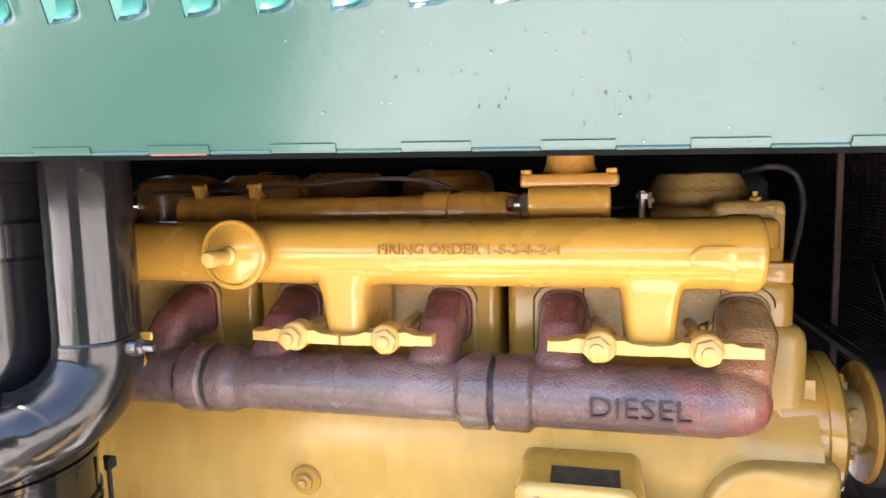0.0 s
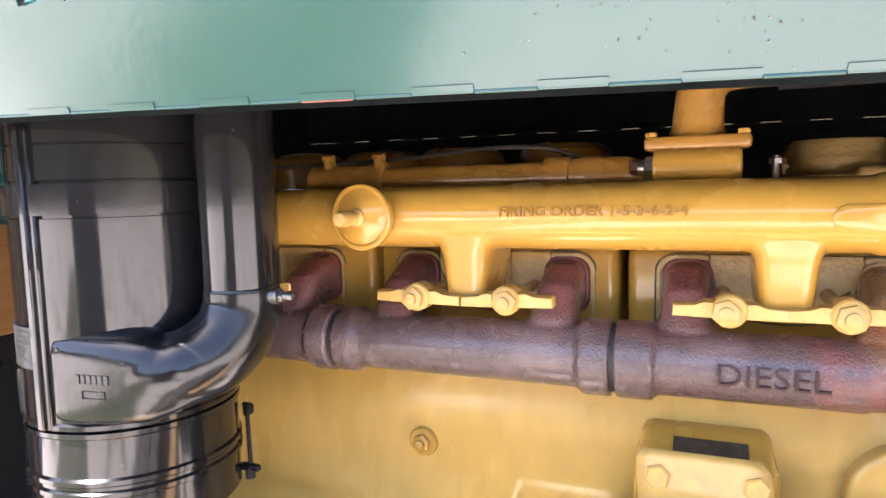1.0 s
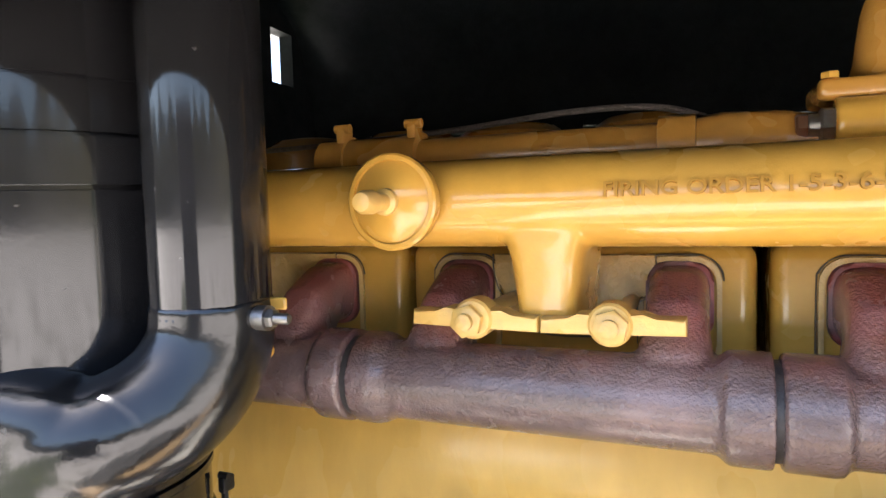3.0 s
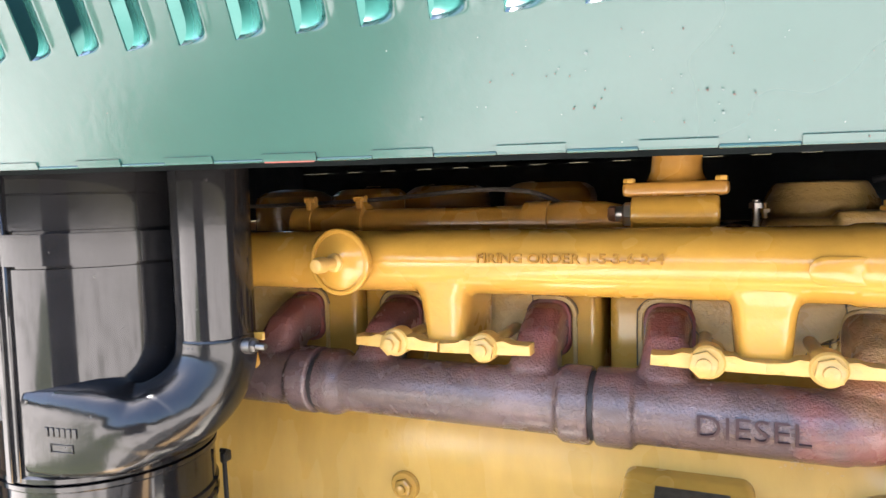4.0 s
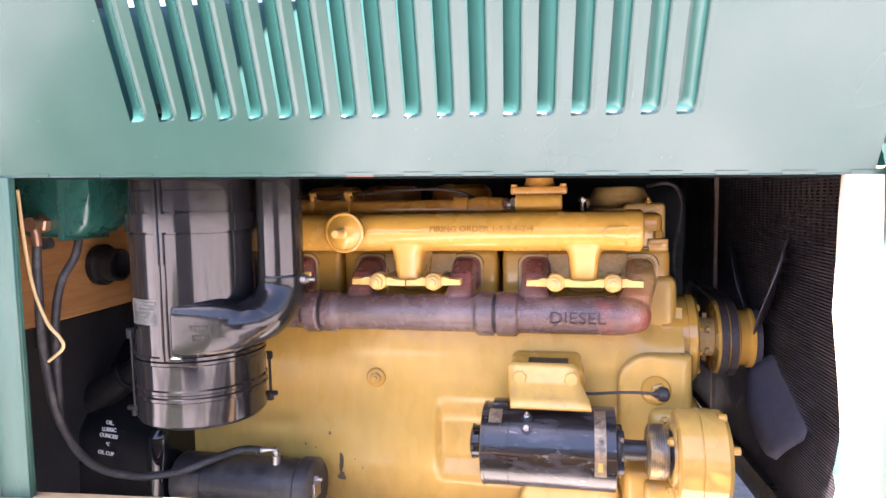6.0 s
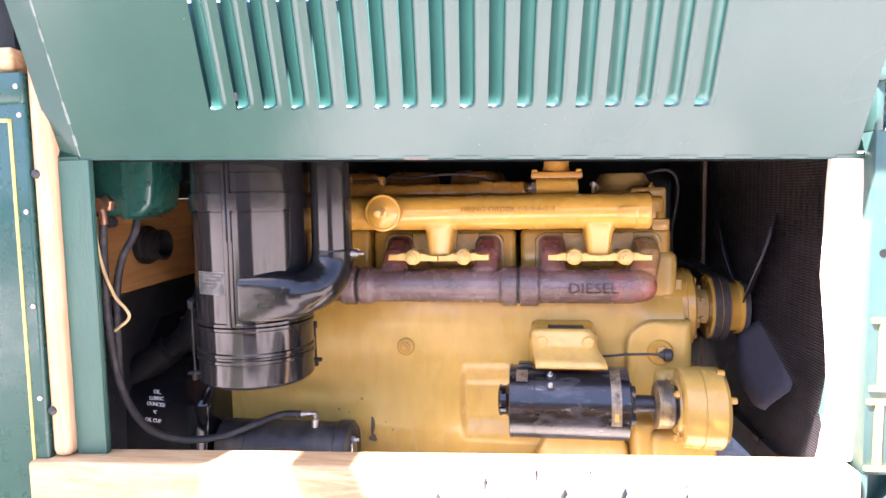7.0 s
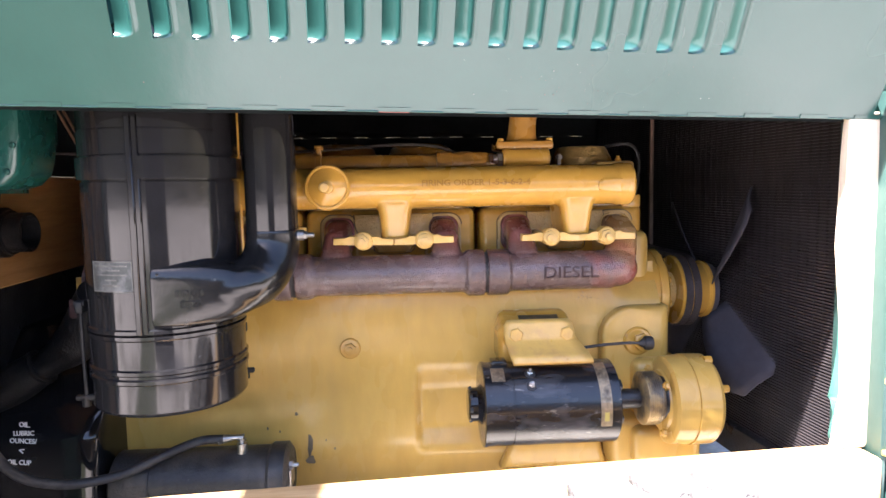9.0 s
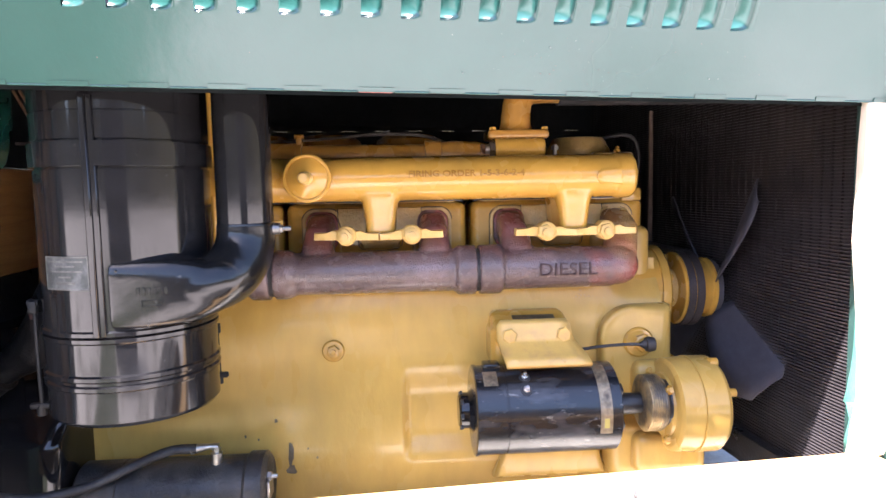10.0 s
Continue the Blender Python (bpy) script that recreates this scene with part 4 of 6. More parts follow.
# upright bracket and stop behind the intake's end
bm = bmesh.new()
box(bm, (0.405, 0.476), (0.735, 0.80), (1.44, 1.522), 0.006, 2)
box(bm, (0.345, 0.470), (0.74, 0.90), (1.48, 1.515), 0.008, 3)
turned(bm, [(0, 0.056), (0.012, 0.056), (0.016, 0.052), (0.022, 0.05), (0.032, 0.044), (0.034, 0.0)], (0.402, 0.82, 1.519), "z", 44)
cast(part("thermostat_cover", bm, OLD_YELLOW, engine, "yellow round-topped cover"), 0.003, 4)
for x, y in ((0.448, 0.745), (0.345, 0.752), (0.452, 0.88)):
    bm = bmesh.new()
    turned(bm, [(0, 0.003), (0.016, 0.003)], (x, y, 1.515), "z", 10)
    hexhead(bm, (x, y, 1.521), (0, 0, 1), 0.0062, 0.005)
    part("stud", bm, YELLOW, engine, "stud with nut")
bm = bmesh.new()
turned(bm, [(0, 0.0035), (0.034, 0.0035)], (0.3355, 0.72, 1.50), "z", 10)
hexhead(bm, (0.3355, 0.72, 1.526), (0, 0, 1), 0.0068, 0.006)
part("stud", bm, STEEL, engine, "bare steel stud with nut")
bm = bmesh.new()
box(bm, (0.445, 0.478), (0.712, 0.75), (1.44, 1.462), 0.003, 2)
hexhead(bm, (0.460, 0.727, 1.462), (0, 0, 1), 0.0115, 0.013)
part("head_bolt", bm, YELLOW, engine, "large hexagon head bolt")

bm = bmesh.new()
tube(bm, [(0.455, 0.84, 1.552), (0.485, 0.825, 1.557), (0.505, 0.82, 1.548), (0.514, 0.82, 1.52), (0.511, 0.82, 1.483), (0.503, 0.82, 1.44), (0.5, 0.81, 1.405), (0.505, 0.82, 1.35)], 0.0035, 10, 8)
tagged(part("sender_lead", bm, RUBBER, None), "thin black lead hanging behind the thermostat cover", "cable")

# ---- intake manifold ----
IY, IZ, IR = 0.62, 1.481, 0.0318
intake = thing("intake_manifold", "yellow cast intake manifold with raised lettering and round end cap", "manifold", (0.1, 0.62, 1.41))
bm = bmesh.new()
turned(bm, [(0, IR), (0.70, IR), (0.7001, 0.0338), (0.722, 0.0338), (0.726, 0.031), (0.726, 0.0)], (-0.30, IY, IZ), "x", 48)
for c in (0.0515, 0.3365):
    rings = []
    for z, hw, y0 in ((1.392, 0.0205, 0.6085), (1.400, 0.0222, 0.604), (1.42, 0.0232, 0.6005), (1.440, 0.0252, 0.5975), (1.450, 0.0275, 0.5955), (1.457, 0.0305, 0.5945), (1.463, 0.035, 0.594), (1.472, 0.036, 0.595)):
        ring, yc, hd = [], (y0 + 0.70) / 2, (0.70 - y0) / 2
        for k in range(36):
            t = 2 * math.pi * k / 36
            cc, sn = math.cos(t), math.sin(t)
            ring.append(bm.verts.new((c + hw * math.copysign(abs(cc) ** 0.42, cc), yc + hd * math.copysign(abs(sn) ** 0.32, sn), z)))
        rings.append(ring)
    for p_, q_ in zip(rings, rings[1:]):
        for k in range(36):
            bm.faces.new((p_[k], p_[(k + 1) % 36], q_[(k + 1) % 36], q_[k]))
    bm.faces.new(rings[0]), bm.faces.new(rings[-1])
tongue = [(0.3765 + 0.0115 * math.cos(radians(90 + 15 * k)), 1.479 + 0.0115 * math.sin(radians(90 + 15 * k))) for k in range(13)] + [(0.405, 1.4675), (0.405, 1.4905)]
cast(part("body", bm, YELLOW, intake, "yellow cast body"), 0.002, 8, 0.5)
bm = bmesh.new()
n = len(tongue)
rings = []
for q, out in ((1.0, -0.004), (1.0, -0.0006), (0.95, -0.0001), (0.7, 0.0), (0.35, 0.0), (0.05, 0.0)):
    ring = []
    for x, z in tongue:
        x, z = 0.3885 + (x - 0.3885) * q, 1.479 + (z - 1.479) * q
        ring.append(bm.verts.new((x, IY - math.sqrt(max(0, 0.0338 ** 2 - (z - IZ) ** 2)) - out, z)))
    rings.append(ring)
for p_, q_ in zip(rings, rings[1:]):
    for k in range(n):
        bm.faces.new((p_[k], p_[(k + 1) % n], q_[(k + 1) % n], q_[k]))
bm.faces.new(rings[-1])
part("tongue", bm, YELLOW, intake, "raised tongue of the end collar")
bm = bmesh.new()
turned(bm, [(0, 0.0325), (0.006, 0.0335), (0.010, 0.0335), (0.0115, 0.032), (0.0115, 0.029), (0.0095, 0.0285), (0.012, 0.024), (0.0155, 0.016), (0.0175, 0.008), (0.018, 0.0)], (-0.047, 0.5835, IZ + 0.002), (0, -1, 0), 56)
cap = part("round_cap", bm, YELLOW, intake, "round domed cap")
bm = bmesh.new()
turned(bm, [(0, 0.0095), (0.005, 0.009), (0.007, 0.0062), (0.022, 0.006), (0.022, 0.0078), (0.032, 0.0076), (0.0355, 0.006), (0.037, 0.0)], (-0.047, 0.568, IZ + 0.002), (0, -1, 0), 24)
part("cap_stud", bm, PALE_YELLOW, cap, "stud of the cap")
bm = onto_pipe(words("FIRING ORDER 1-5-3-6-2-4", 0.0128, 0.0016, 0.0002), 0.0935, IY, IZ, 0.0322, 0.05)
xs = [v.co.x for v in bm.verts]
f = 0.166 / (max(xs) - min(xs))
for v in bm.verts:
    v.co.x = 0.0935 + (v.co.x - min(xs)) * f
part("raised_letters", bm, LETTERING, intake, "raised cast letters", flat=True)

# clamping bars with their nuts
bm = bmesh.new()
prism(bm, [(-0.046, -0.0056), (-0.0455, 0.005), (-0.028, 0.0048), (-0.02, 0.006), (-0.013, 0.0088), (0.013, 0.0088), (0.02, 0.006), (0.028, 0.0048), (0.0455, 0.005), (0.0455, -0.0056), (0.02, -0.0053), (-0.02, -0.0053)], 0.611, 0.629, "xz", 0.0018, 2, xf=Matrix.Translation((0, -0.017, 0)))
turned(bm, [(0, 0.011), (0.003, 0.0142), (0.02, 0.0142), (0.022, 0.0125), (0.022, 0.0)], (0, 0.614, 0.001), (0, -1, 0), 28)
bar_mesh = mesh_of("bar", bm, PALE_YELLOW)
bm = bmesh.new()
hexhead(bm, (0, 0.5925, 0), (0, -1, 0), 0.0118, 0.007, 0.005, 0.0062)
turned(bm, [(0, 0.006), (0.09, 0.006)], (0, 0.62, 0), (0, 1, 0), 10)
nut_mesh = mesh_of("nut", bm, PALE_YELLOW)
for k, x in enumerate((0.0, 0.0965, 0.29, 0.381)):
    cl = thing("clamp_bar", "pale yellow clamping bar with a hexagon nut across both manifolds", "clamp", (x, 0.62, 1.40), "clamping bars of the manifolds")
    off = 0.003 if k % 2 == 0 else -0.0005
    put("bar", bar_mesh, cl, "", Matrix.Translation((x + off, 0, 1.40)) @ Matrix.Rotation(radians((1.2, -1.5, 1.0, -0.6)[k]), 4, "Y"))
    put("nut", nut_mesh, cl, "hexagon nut on its stud", Matrix.Translation((x, 0, 1.40)))

# ---- exhaust manifold ----
EY, EZ, ER = 0.634, 1.343, 0.0315
exhaust = thing("exhaust_manifold", "rough brown-red cast exhaust manifold in jointed sections", "manifold", (0.1, 0.634, 1.31))


def riser(bm, px, w=0.0218, x_from=None, base=0.012):
    """From the pipe up and back into the head."""
    x_from = px if x_from is None else x_from
    steps = [(x_from, EY + 0.006, EZ, w + base, 0.026), (x_from + (px - x_from) * 0.3, 0.649, 1.369, w + 0.004, 0.026), (px, 0.668, 1.390, w, 0.026), (px, 0.689, 1.400, w, 0.027), (px, 0.712, 1.402, w + 0.001, 0.028)]
    dirs = [(0, 0.1, 1), (0, 0.35, 1), (0, 0.9, 0.8), (0, 1, 0.1), (0, 1, 0)]
    rings = []
    for (x, y, z, a, b), d in zip(steps, dirs):
        t = Vector(d).normalized()
        side, up = Vector((1, 0, 0)), Vector((1, 0, 0)).cross(t) * -1
        ring = []
        for k in range(20):
            an = 2 * math.pi * k / 20
            c, s = math.cos(an), math.sin(an)
            ring.append(bm.verts.new(Vector((x, y, z)) + side * a * math.copysign(abs(c) ** 0.6, c) + up * b * math.copysign(abs(s) ** 0.6, s)))
        rings.append(ring)
    for p, q in zip(rings, rings[1:]):
        for k in range(20):
            bm.faces.new((p[k], p[(k + 1) % 20], q[(k + 1) % 20], q[k]))
    bm.faces.new(rings[0]), bm.faces.new(rings[-1])


SECTIONS = [(-0.42, -0.112, (-0.352, -0.18), "l"), (-0.106, 0.1915, (-0.044, 0.132), "both"), (0.1955, 0.40, (0.2565,), "end")]
for x0, x1, ports, ends in SECTIONS:
    bm = bmesh.new()
    if ends == "end":
        turned(bm, [(0, 0.0375), (0.033, 0.0375), (0.035, 0.0355), (0.037, ER), (x1 - x0, ER)], (x0, EY, EZ), "x", 44)
        turned(bm, [(0, ER), (0.012, ER * 0.985), (0.024, ER * 0.91), (0.034, ER * 0.74), (0.041, ER * 0.45), (0.0435, 0.0)], (x1 - 0.001, EY, EZ + 0.002), "x", 40)
        riser(bm, 0.43, 0.0235, 0.412, 0.004)
    else:
        prof = [(0, 0.0375), (0.026, 0.0375), (0.029, 0.0355), (0.032, ER), (x1 - x0 - 0.032, ER), (x1 - x0 - 0.029, 0.0355), (x1 - x0 - 0.026, 0.0375), (x1 - x0, 0.0375)]
        if ends == "both":
            prof[0], prof[1], prof[2] = (0, 0.0368), (0.02, 0.0368), (0.026, 0.034)
        turned(bm, prof, (x0, EY, EZ), "x", 44)
    for p in ports:
        riser(bm, p)
    sec = cast(part("section", bm, MANIFOLD, exhaust, "rough cast section"), 0.0021, 8, 0.5)
    for p in (*ports, *((0.43,) if ends == "end" else ())):
        bm = bmesh.new()
        prism(bm, rounded(p - 0.0248, p + 0.0248, 1.37, 1.432, 0.016), 0.7055, 0.714, "xz", 0.003, 2)
        part("port_flange", bm, PORT_RED if p != 0.43 else OLD_YELLOW, sec, "red-brown port flange")
    if x0 > -0.2:
        bm = bmesh.new()
        turned(bm, [(-0.006, 0.0325), (0.002, 0.0325)], (x0, EY, EZ), "x", 36)
        part("joint_ring", bm, RUBBER, sec, "black joint ring")
bm = onto_pipe(words("DIESEL", 0.0275, 0.0017, -0.0002), 0.283, EY, EZ, 0.0322, -0.27)
xs = [v.co.x for v in bm.verts]
f = 0.086 / (max(xs) - min(xs))
for v in bm.verts:
    v.co.x = 0.2845 + (v.co.x - min(xs)) * f
part("raised_letters", bm, DARK_BROWN, exhaust, "raised cast letters", flat=True)

# ---- rail pipe above the intake, with hose clamps ----
rail = thing("coolant_rail", "yellow water rail pipe with rubber sleeve and two hose clamps", "pipe", (0.0, 0.70, 1.51))
bm = bmesh.new()
turned(bm, [(0, 0.0165), (0.22, 0.0165), (0.2205, 0.021), (0.245, 0.021), (0.2455, 0.018), (0.262, 0.0205), (0.30, 0.019), (0.33, 0.012), (0.345, 0.008)], (-0.1, 0.668, 1.518), "x", 30)
part("pipe", bm, SHADED_YELLOW, rail)
bm = bmesh.new()
turned(bm, [(0, 0.0205), (0.09, 0.0205)], (-0.158, 0.668, 1.518), "x", 30)
part("sleeve", bm, SHADED_YELLOW, rail, "yellow painted rubber sleeve")
for x in (-0.139, -0.073):
    bm = bmesh.new()
    turned(bm, [(0, 0.0205), (0.0005, 0.0225), (0.009, 0.0225), (0.0095, 0.0205)], (x, 0.668, 1.518), "x", 30)
    box(bm, (x + 0.001, x + 0.009), (0.652, 0.668), (1.534, 1.547), 0.002, 2)
    turned(bm, [(0, 0.0038), (0.014, 0.0038)], (x - 0.001, 0.656, 1.5465), "x", 12)
    part("hose_clamp", bm, SHADED_YELLOW, rail, "yellow hose clamp")

# ---- water outlet with elbow ----
neck = thing("water_outlet", "yellow cast water outlet with flange, tee and elbow", "pipe", (0.262, 0.67, 1.51))
bm = bmesh.new()
turned(bm, [(0, 0.0168), (0.074, 0.0168), (0.077, 0.015), (0.077, 0.0)], (0.226, 0.655, 1.524), "x", 30)
turned(bm, [(0.0, 0.022), (0.006, 0.024), (0.008, 0.027)], (0.264, 0.685, 1.533), "z", 30)
turned(bm, [(0, 0.024), (0.045, 0.023)], (0.264, 0.685, 1.50), "z", 30)
box(bm, (0.228, 0.301), (0.655, 0.715), (1.50, 1.5385), 0.009, 3)
cast(part("tee", bm, YELLOW, neck), 0.0022, 3)
bm = bmesh.new()
box(bm, (0.217, 0.311), (0.652, 0.718), (1.5395, 1.5535), 0.003, 2)
turned(bm, [(0, 0.027), (0.006, 0.0255), (0.010, 0.0238)], (0.264, 0.685, 1.5535), "z", 36)
tube(bm, [(0.264, 0.685, 1.553), (0.265, 0.685, 1.578), (0.269, 0.685, 1.601), (0.284, 0.688, 1.6145), (0.312, 0.693, 1.618), (0.35, 0.70, 1.618)], [0.0245, 0.0232, 0.0222, 0.0216, 0.0212, 0.021], 30, 6)
cast(part("elbow", bm, SHADED_YELLOW, neck), 0.0026, 4)
for x, y in ((0.224, 0.655), (0.304, 0.655)):
    bm = bmesh.new()
    hexhead(bm, (x, y, 1.553), (0, 0, 1), 0.0056, 0.0042)
    part("bolt", bm, YELLOW, neck)
bm = bmesh.new()
hexhead(bm, (0.226, 0.655, 1.524), (-1, 0, 0), 0.0115, 0.008)
turned(bm, [(0, 0.0075), (0.006, 0.0075)], (0.212, 0.655, 1.524), "x", 16)
part("union", bm, STEEL, neck, "bare steel union")
bm = bmesh.new()
hexhead(bm, (0.2115, 0.655, 1.524), (-1, 0, 0), 0.0085, 0.007)
part("gland_nut", bm, COPPER, neck, "copper gland nut")
# hose clipped to the elbow's end
bm = bmesh.new()
turned(bm, [(0, 0.024), (0.33, 0.024)], (0.335, 0.70, 1.618), "x", 30)
part("hose", bm, RUBBER, neck, "black rubber hose")
bm = bmesh.new()
tube(bm, [(0.205, 0.655, 1.524), (0.17, 0.668, 1.529), (0.12, 0.69, 1.548), (0.05, 0.71, 1.553), (-0.05, 0.72, 1.547), (-0.18, 0.73, 1.543), (-0.33, 0.74, 1.542), (-0.53, 0.76, 1.55)], 0.0026, 10, 10)
tagged(part("sender_tube", bm, material("brown_armoured_tube", (0.07, 0.055, 0.045), 0.5, grain=0.4, grain_scale=300, bump=0.2, bump_scale=600), None), "thin dark capillary tube lying along the engine", "tube")

# ---- oil bath air cleaner ----
AX, AY, AR = -0.245, 0.466, 0.0945
cleaner = thing("air_cleaner", "gloss black oil bath air cleaner canister with nameplate and outlet pipe", "air cleaner", (AX, AY, 1.211))
bm = bmesh.new()
turned(bm, [(1.312, AR), (1.314, AR + 0.002), (1.318, AR + 0.002), (1.32, AR), (1.493, AR), (1.4935, AR - 0.002), (1.496, AR - 0.002), (1.4962, AR + 0.0035), (1.522, AR + 0.0035), (1.5222, AR - 0.002), (1.5245, AR - 0.002), (1.525, AR), (1.5535, AR), (1.554, AR - 0.0012), (1.5548, AR - 0.0012), (1.5553, AR), (1.66, AR), (1.675, AR - 0.01), (1.68, 0.0)], (AX, AY, 0), "z", 72)
part("canister", bm, BLACK, cleaner)
bm = bmesh.new()
turned(bm, [(1.211, 0.0), (1.211, AR - 0.012), (1.213, AR - 0.004), (1.218, AR), (1.252, AR), (1.254, AR + 0.0025), (1.258, AR + 0.0025), (1.26, AR), (1.263, AR), (1.265, AR + 0.0025), (1.269, AR + 0.0025), (1.271, AR), (1.305, AR), (1.307, AR + 0.002), (1.311, AR + 0.002), (1.3115, AR - 0.003)], (AX, AY, 0), "z", 72)
part("oil_cup", bm, BLACK, cleaner, "removable black oil cup")
# upright seam
bm = bmesh.new()
a = radians(-90)
for da, t in ((0, 0.006), (0.06, 0.003)):
    c, s = math.cos(a + da), math.sin(a + da)
    box(bm, (-0.0035, 0.0035), (-t, t), (1.314, 1.57), 0.0012, 1, xf=Matrix.Translation((AX + AR * c, AY + AR * s, 0)) @ Matrix.Rotation(a + da + math.pi / 2, 4, "Z"))
part("seam", bm, BLACK, cleaner, "folded upright seam")


def wrap(bm, r):
    """Bends flat work in (angle length, z) round the canister; y is how far it stands off."""
    for v in bm.verts:
        an = v.co.x / r
        v.co = Vector((AX + (r + v.co.y) * math.cos(an), AY + (r + v.co.y) * math.sin(an), v.co.z))
    return bm


def patch_on(bm, x0, x1, z0, z1, t, n=10):
    for k in range(n):
        xa, xb = x0 + (x1 - x0) * k / n, x0 + (x1 - x0) * (k + 1) / n
        box(bm, (xa, xb), (-0.001, t), (z0, z1), 0.0, 1)
    bmesh.ops.remove_doubles(bm, verts=bm.verts, dist=1e-5)


bm = bmesh.new()
x0 = AR * radians(-127)
patch_on(bm, x0, x0 + 0.056, 1.3655, 1.4005, 0.0012)
plate = part("nameplate", wrap(bm, AR), PLATE, cleaner, "etched metal nameplate")
bm = bmesh.new()
for k, (w, z) in enumerate(((0.044, 1.3955), (0.026, 1.3905), (0.042, 1.385), (0.016, 1.379), (0.024, 1.372))):
    patch_on(bm, x0 + 0.028 - w / 2, x0 + 0.028 + w / 2, z - 0.0009, z + 0.0009 + 0.001 * (k == 4), 0.0016, 4)
part("print", wrap(bm, AR), PLATE_PRINT, plate, "unreadable pale print as bars")
bm = bmesh.new()
for xa, xb, za, zb in ((0.0, 0.056, 1.3995, 1.401), (0.0, 0.056, 1.365, 1.3665), (0.0, 0.0012, 1.3666, 1.3994), (0.0548, 0.056, 1.3666, 1.3994)):
    patch_on(bm, x0 + xa, x0 + xb, za, zb, 0.0017, 10 if xb - xa > 0.01 else 1)
part("border", wrap(bm, AR), PLATE_PRINT, plate, "worn bright border")
# box-shaped outlet that runs round into the pipe
# stations along the duct: outer face in plan, half depth, foot, top, squareness
duct = [(-0.232, 0.3685, 0.012, 1.3225, 1.398, 0.28), (-0.215, 0.3692, 0.014, 1.3215, 1.4015, 0.34), (-0.196, 0.3708, 0.016, 1.321, 1.4025, 0.42), (-0.170, 0.3745, 0.0215, 1.321, 1.4035, 0.52),
        (-0.140, 0.383, 0.027, 1.3225, 1.398, 0.7), (-0.112, 0.402, 0.03, 1.331, 1.388, 0.9), (-0.094, 0.423, 0.028, 1.343, 1.38, 1.0)]
line = curve_points([(x, y, 0) for x, y, *_ in duct], 7)
at = np.linspace(0, len(duct) - 1, len(line))
slope = np.interp(at, (0, 1, 3, 5), (0.005, 0.009, 0.009, 0.0))
deep, foot, high, square = (np.interp(at, range(len(duct)), col) for col in list(zip(*duct))[2:])
bm = bmesh.new()
rings = []
for i, p0 in enumerate(line):
    run = line[min(i + 2, len(line) - 1)] - line[max(i - 2, 0)]
    out = Vector((run.y, -run.x, 0)).normalized()
    mid = p0 - out * float(deep[i]) + Vector((0, 0, (foot[i] + high[i]) / 2))
    ring = []
    for q in range(40):
        an = 2 * math.pi * q / 40
        c, sn = math.cos(an), math.sin(an)
        side_c, side_s = math.copysign(abs(c) ** float(max(square[i], 0.85) if sn > 0 and c > 0 else square[i]), c), math.copysign(abs(sn) ** float(square[i]), sn)
        p = mid + out * float(deep[i]) * side_c
        # the top slopes down to the outer face
        p.z += (high[i] - foot[i]) / 2 * side_s - float(slope[i]) * (side_c + 1) / 2 * max(0.0, side_s)
        ring.append(bm.verts.new(p))
    rings.append(ring)
for p, q in zip(rings, rings[1:]):
    for k in range(40):
        bm.faces.new((p[k], p[(k + 1) % 40], q[(k + 1) % 40], q[k]))
bm.faces.new(rings[0]), bm.faces.new(rings[-1])
# a tight round bend turns the duct up into the pipe
tube(bm, [(-0.172, 0.401, 1.361), (-0.155, 0.406, 1.361), (-0.137, 0.418, 1.363), (-0.122, 0.437, 1.371), (-0.1125, 0.453, 1.386), (-0.108, 0.463, 1.405), (-0.107, 0.465, 1.42), (-0.107, 0.465, 1.431)], [0.024, 0.029, 0.033, 0.0348, 0.035, 0.0346, 0.0344, 0.0344], 40, 6)
cast(part("outlet", bm, CAST_BLACK, cleaner, "swept black outlet casting"), 0.0018, 14, 0.6)
bm = bmesh.new()
turned(bm, [(1.42, 0.033), (1.4212, 0.0342), (1.4235, 0.0342), (1.425, 0.0332), (1.60, 0.0332), (1.66, 0.0332), (1.68, 0.03)], (-0.107, 0.465, 0), "z", 48)
part("outlet_pipe", bm, BLACK, cleaner, "upright black pipe")
bm = bmesh.new()
turned(bm, [(0, 0.007), (0.008, 0.007)], (-0.074, 0.463, 1.421), "x", 16)
hexhead(bm, (-0.067, 0.463, 1.421), (1, 0, 0), 0.0055, 0.005, 0.009, 0.0032)
part("clamp_bolt", bm, material("oily_steel", (0.16, 0.155, 0.15), 0.4, metal=0.9, grain=0.3), cleaner, "steel clamp bolt")
bm = bmesh.new()
box(bm, (-0.076, -0.0645), (0.475, 0.478), (1.4235, 1.4305), 0.001, 1)
part("clamp_tab", bm, YELLOW, cleaner, "yellow painted clamp tab")
# embossed maker's mark as bars, on the outlet's swelling face
FACE = Matrix.Translation((-0.187, 0.3720, 0)) @ Matrix.Rotation(radians(7.5), 4, "Z")
bars = [(-0.0160 + 0.0056 * k, -0.0123 + 0.0056 * k, 1.3585, 1.3662) for k in range(6)]
bars += [(-0.0115, 0.0115, 1.3515, 1.3527), (-0.0115, 0.0115, 1.3455, 1.3467), (-0.0115, -0.0103, 1.3467, 1.3515), (0.0103, 0.0115, 1.3467, 1.3515)]
for xa, xb, za, zb in bars:
    bm = bmesh.new()
    box(bm, (xa, xb), (-0.0009, 0.002), (za, zb), 0.0003, 1)
    part("embossed_bar", bm, CAST_BLACK, cleaner, "embossed bar", m=FACE)
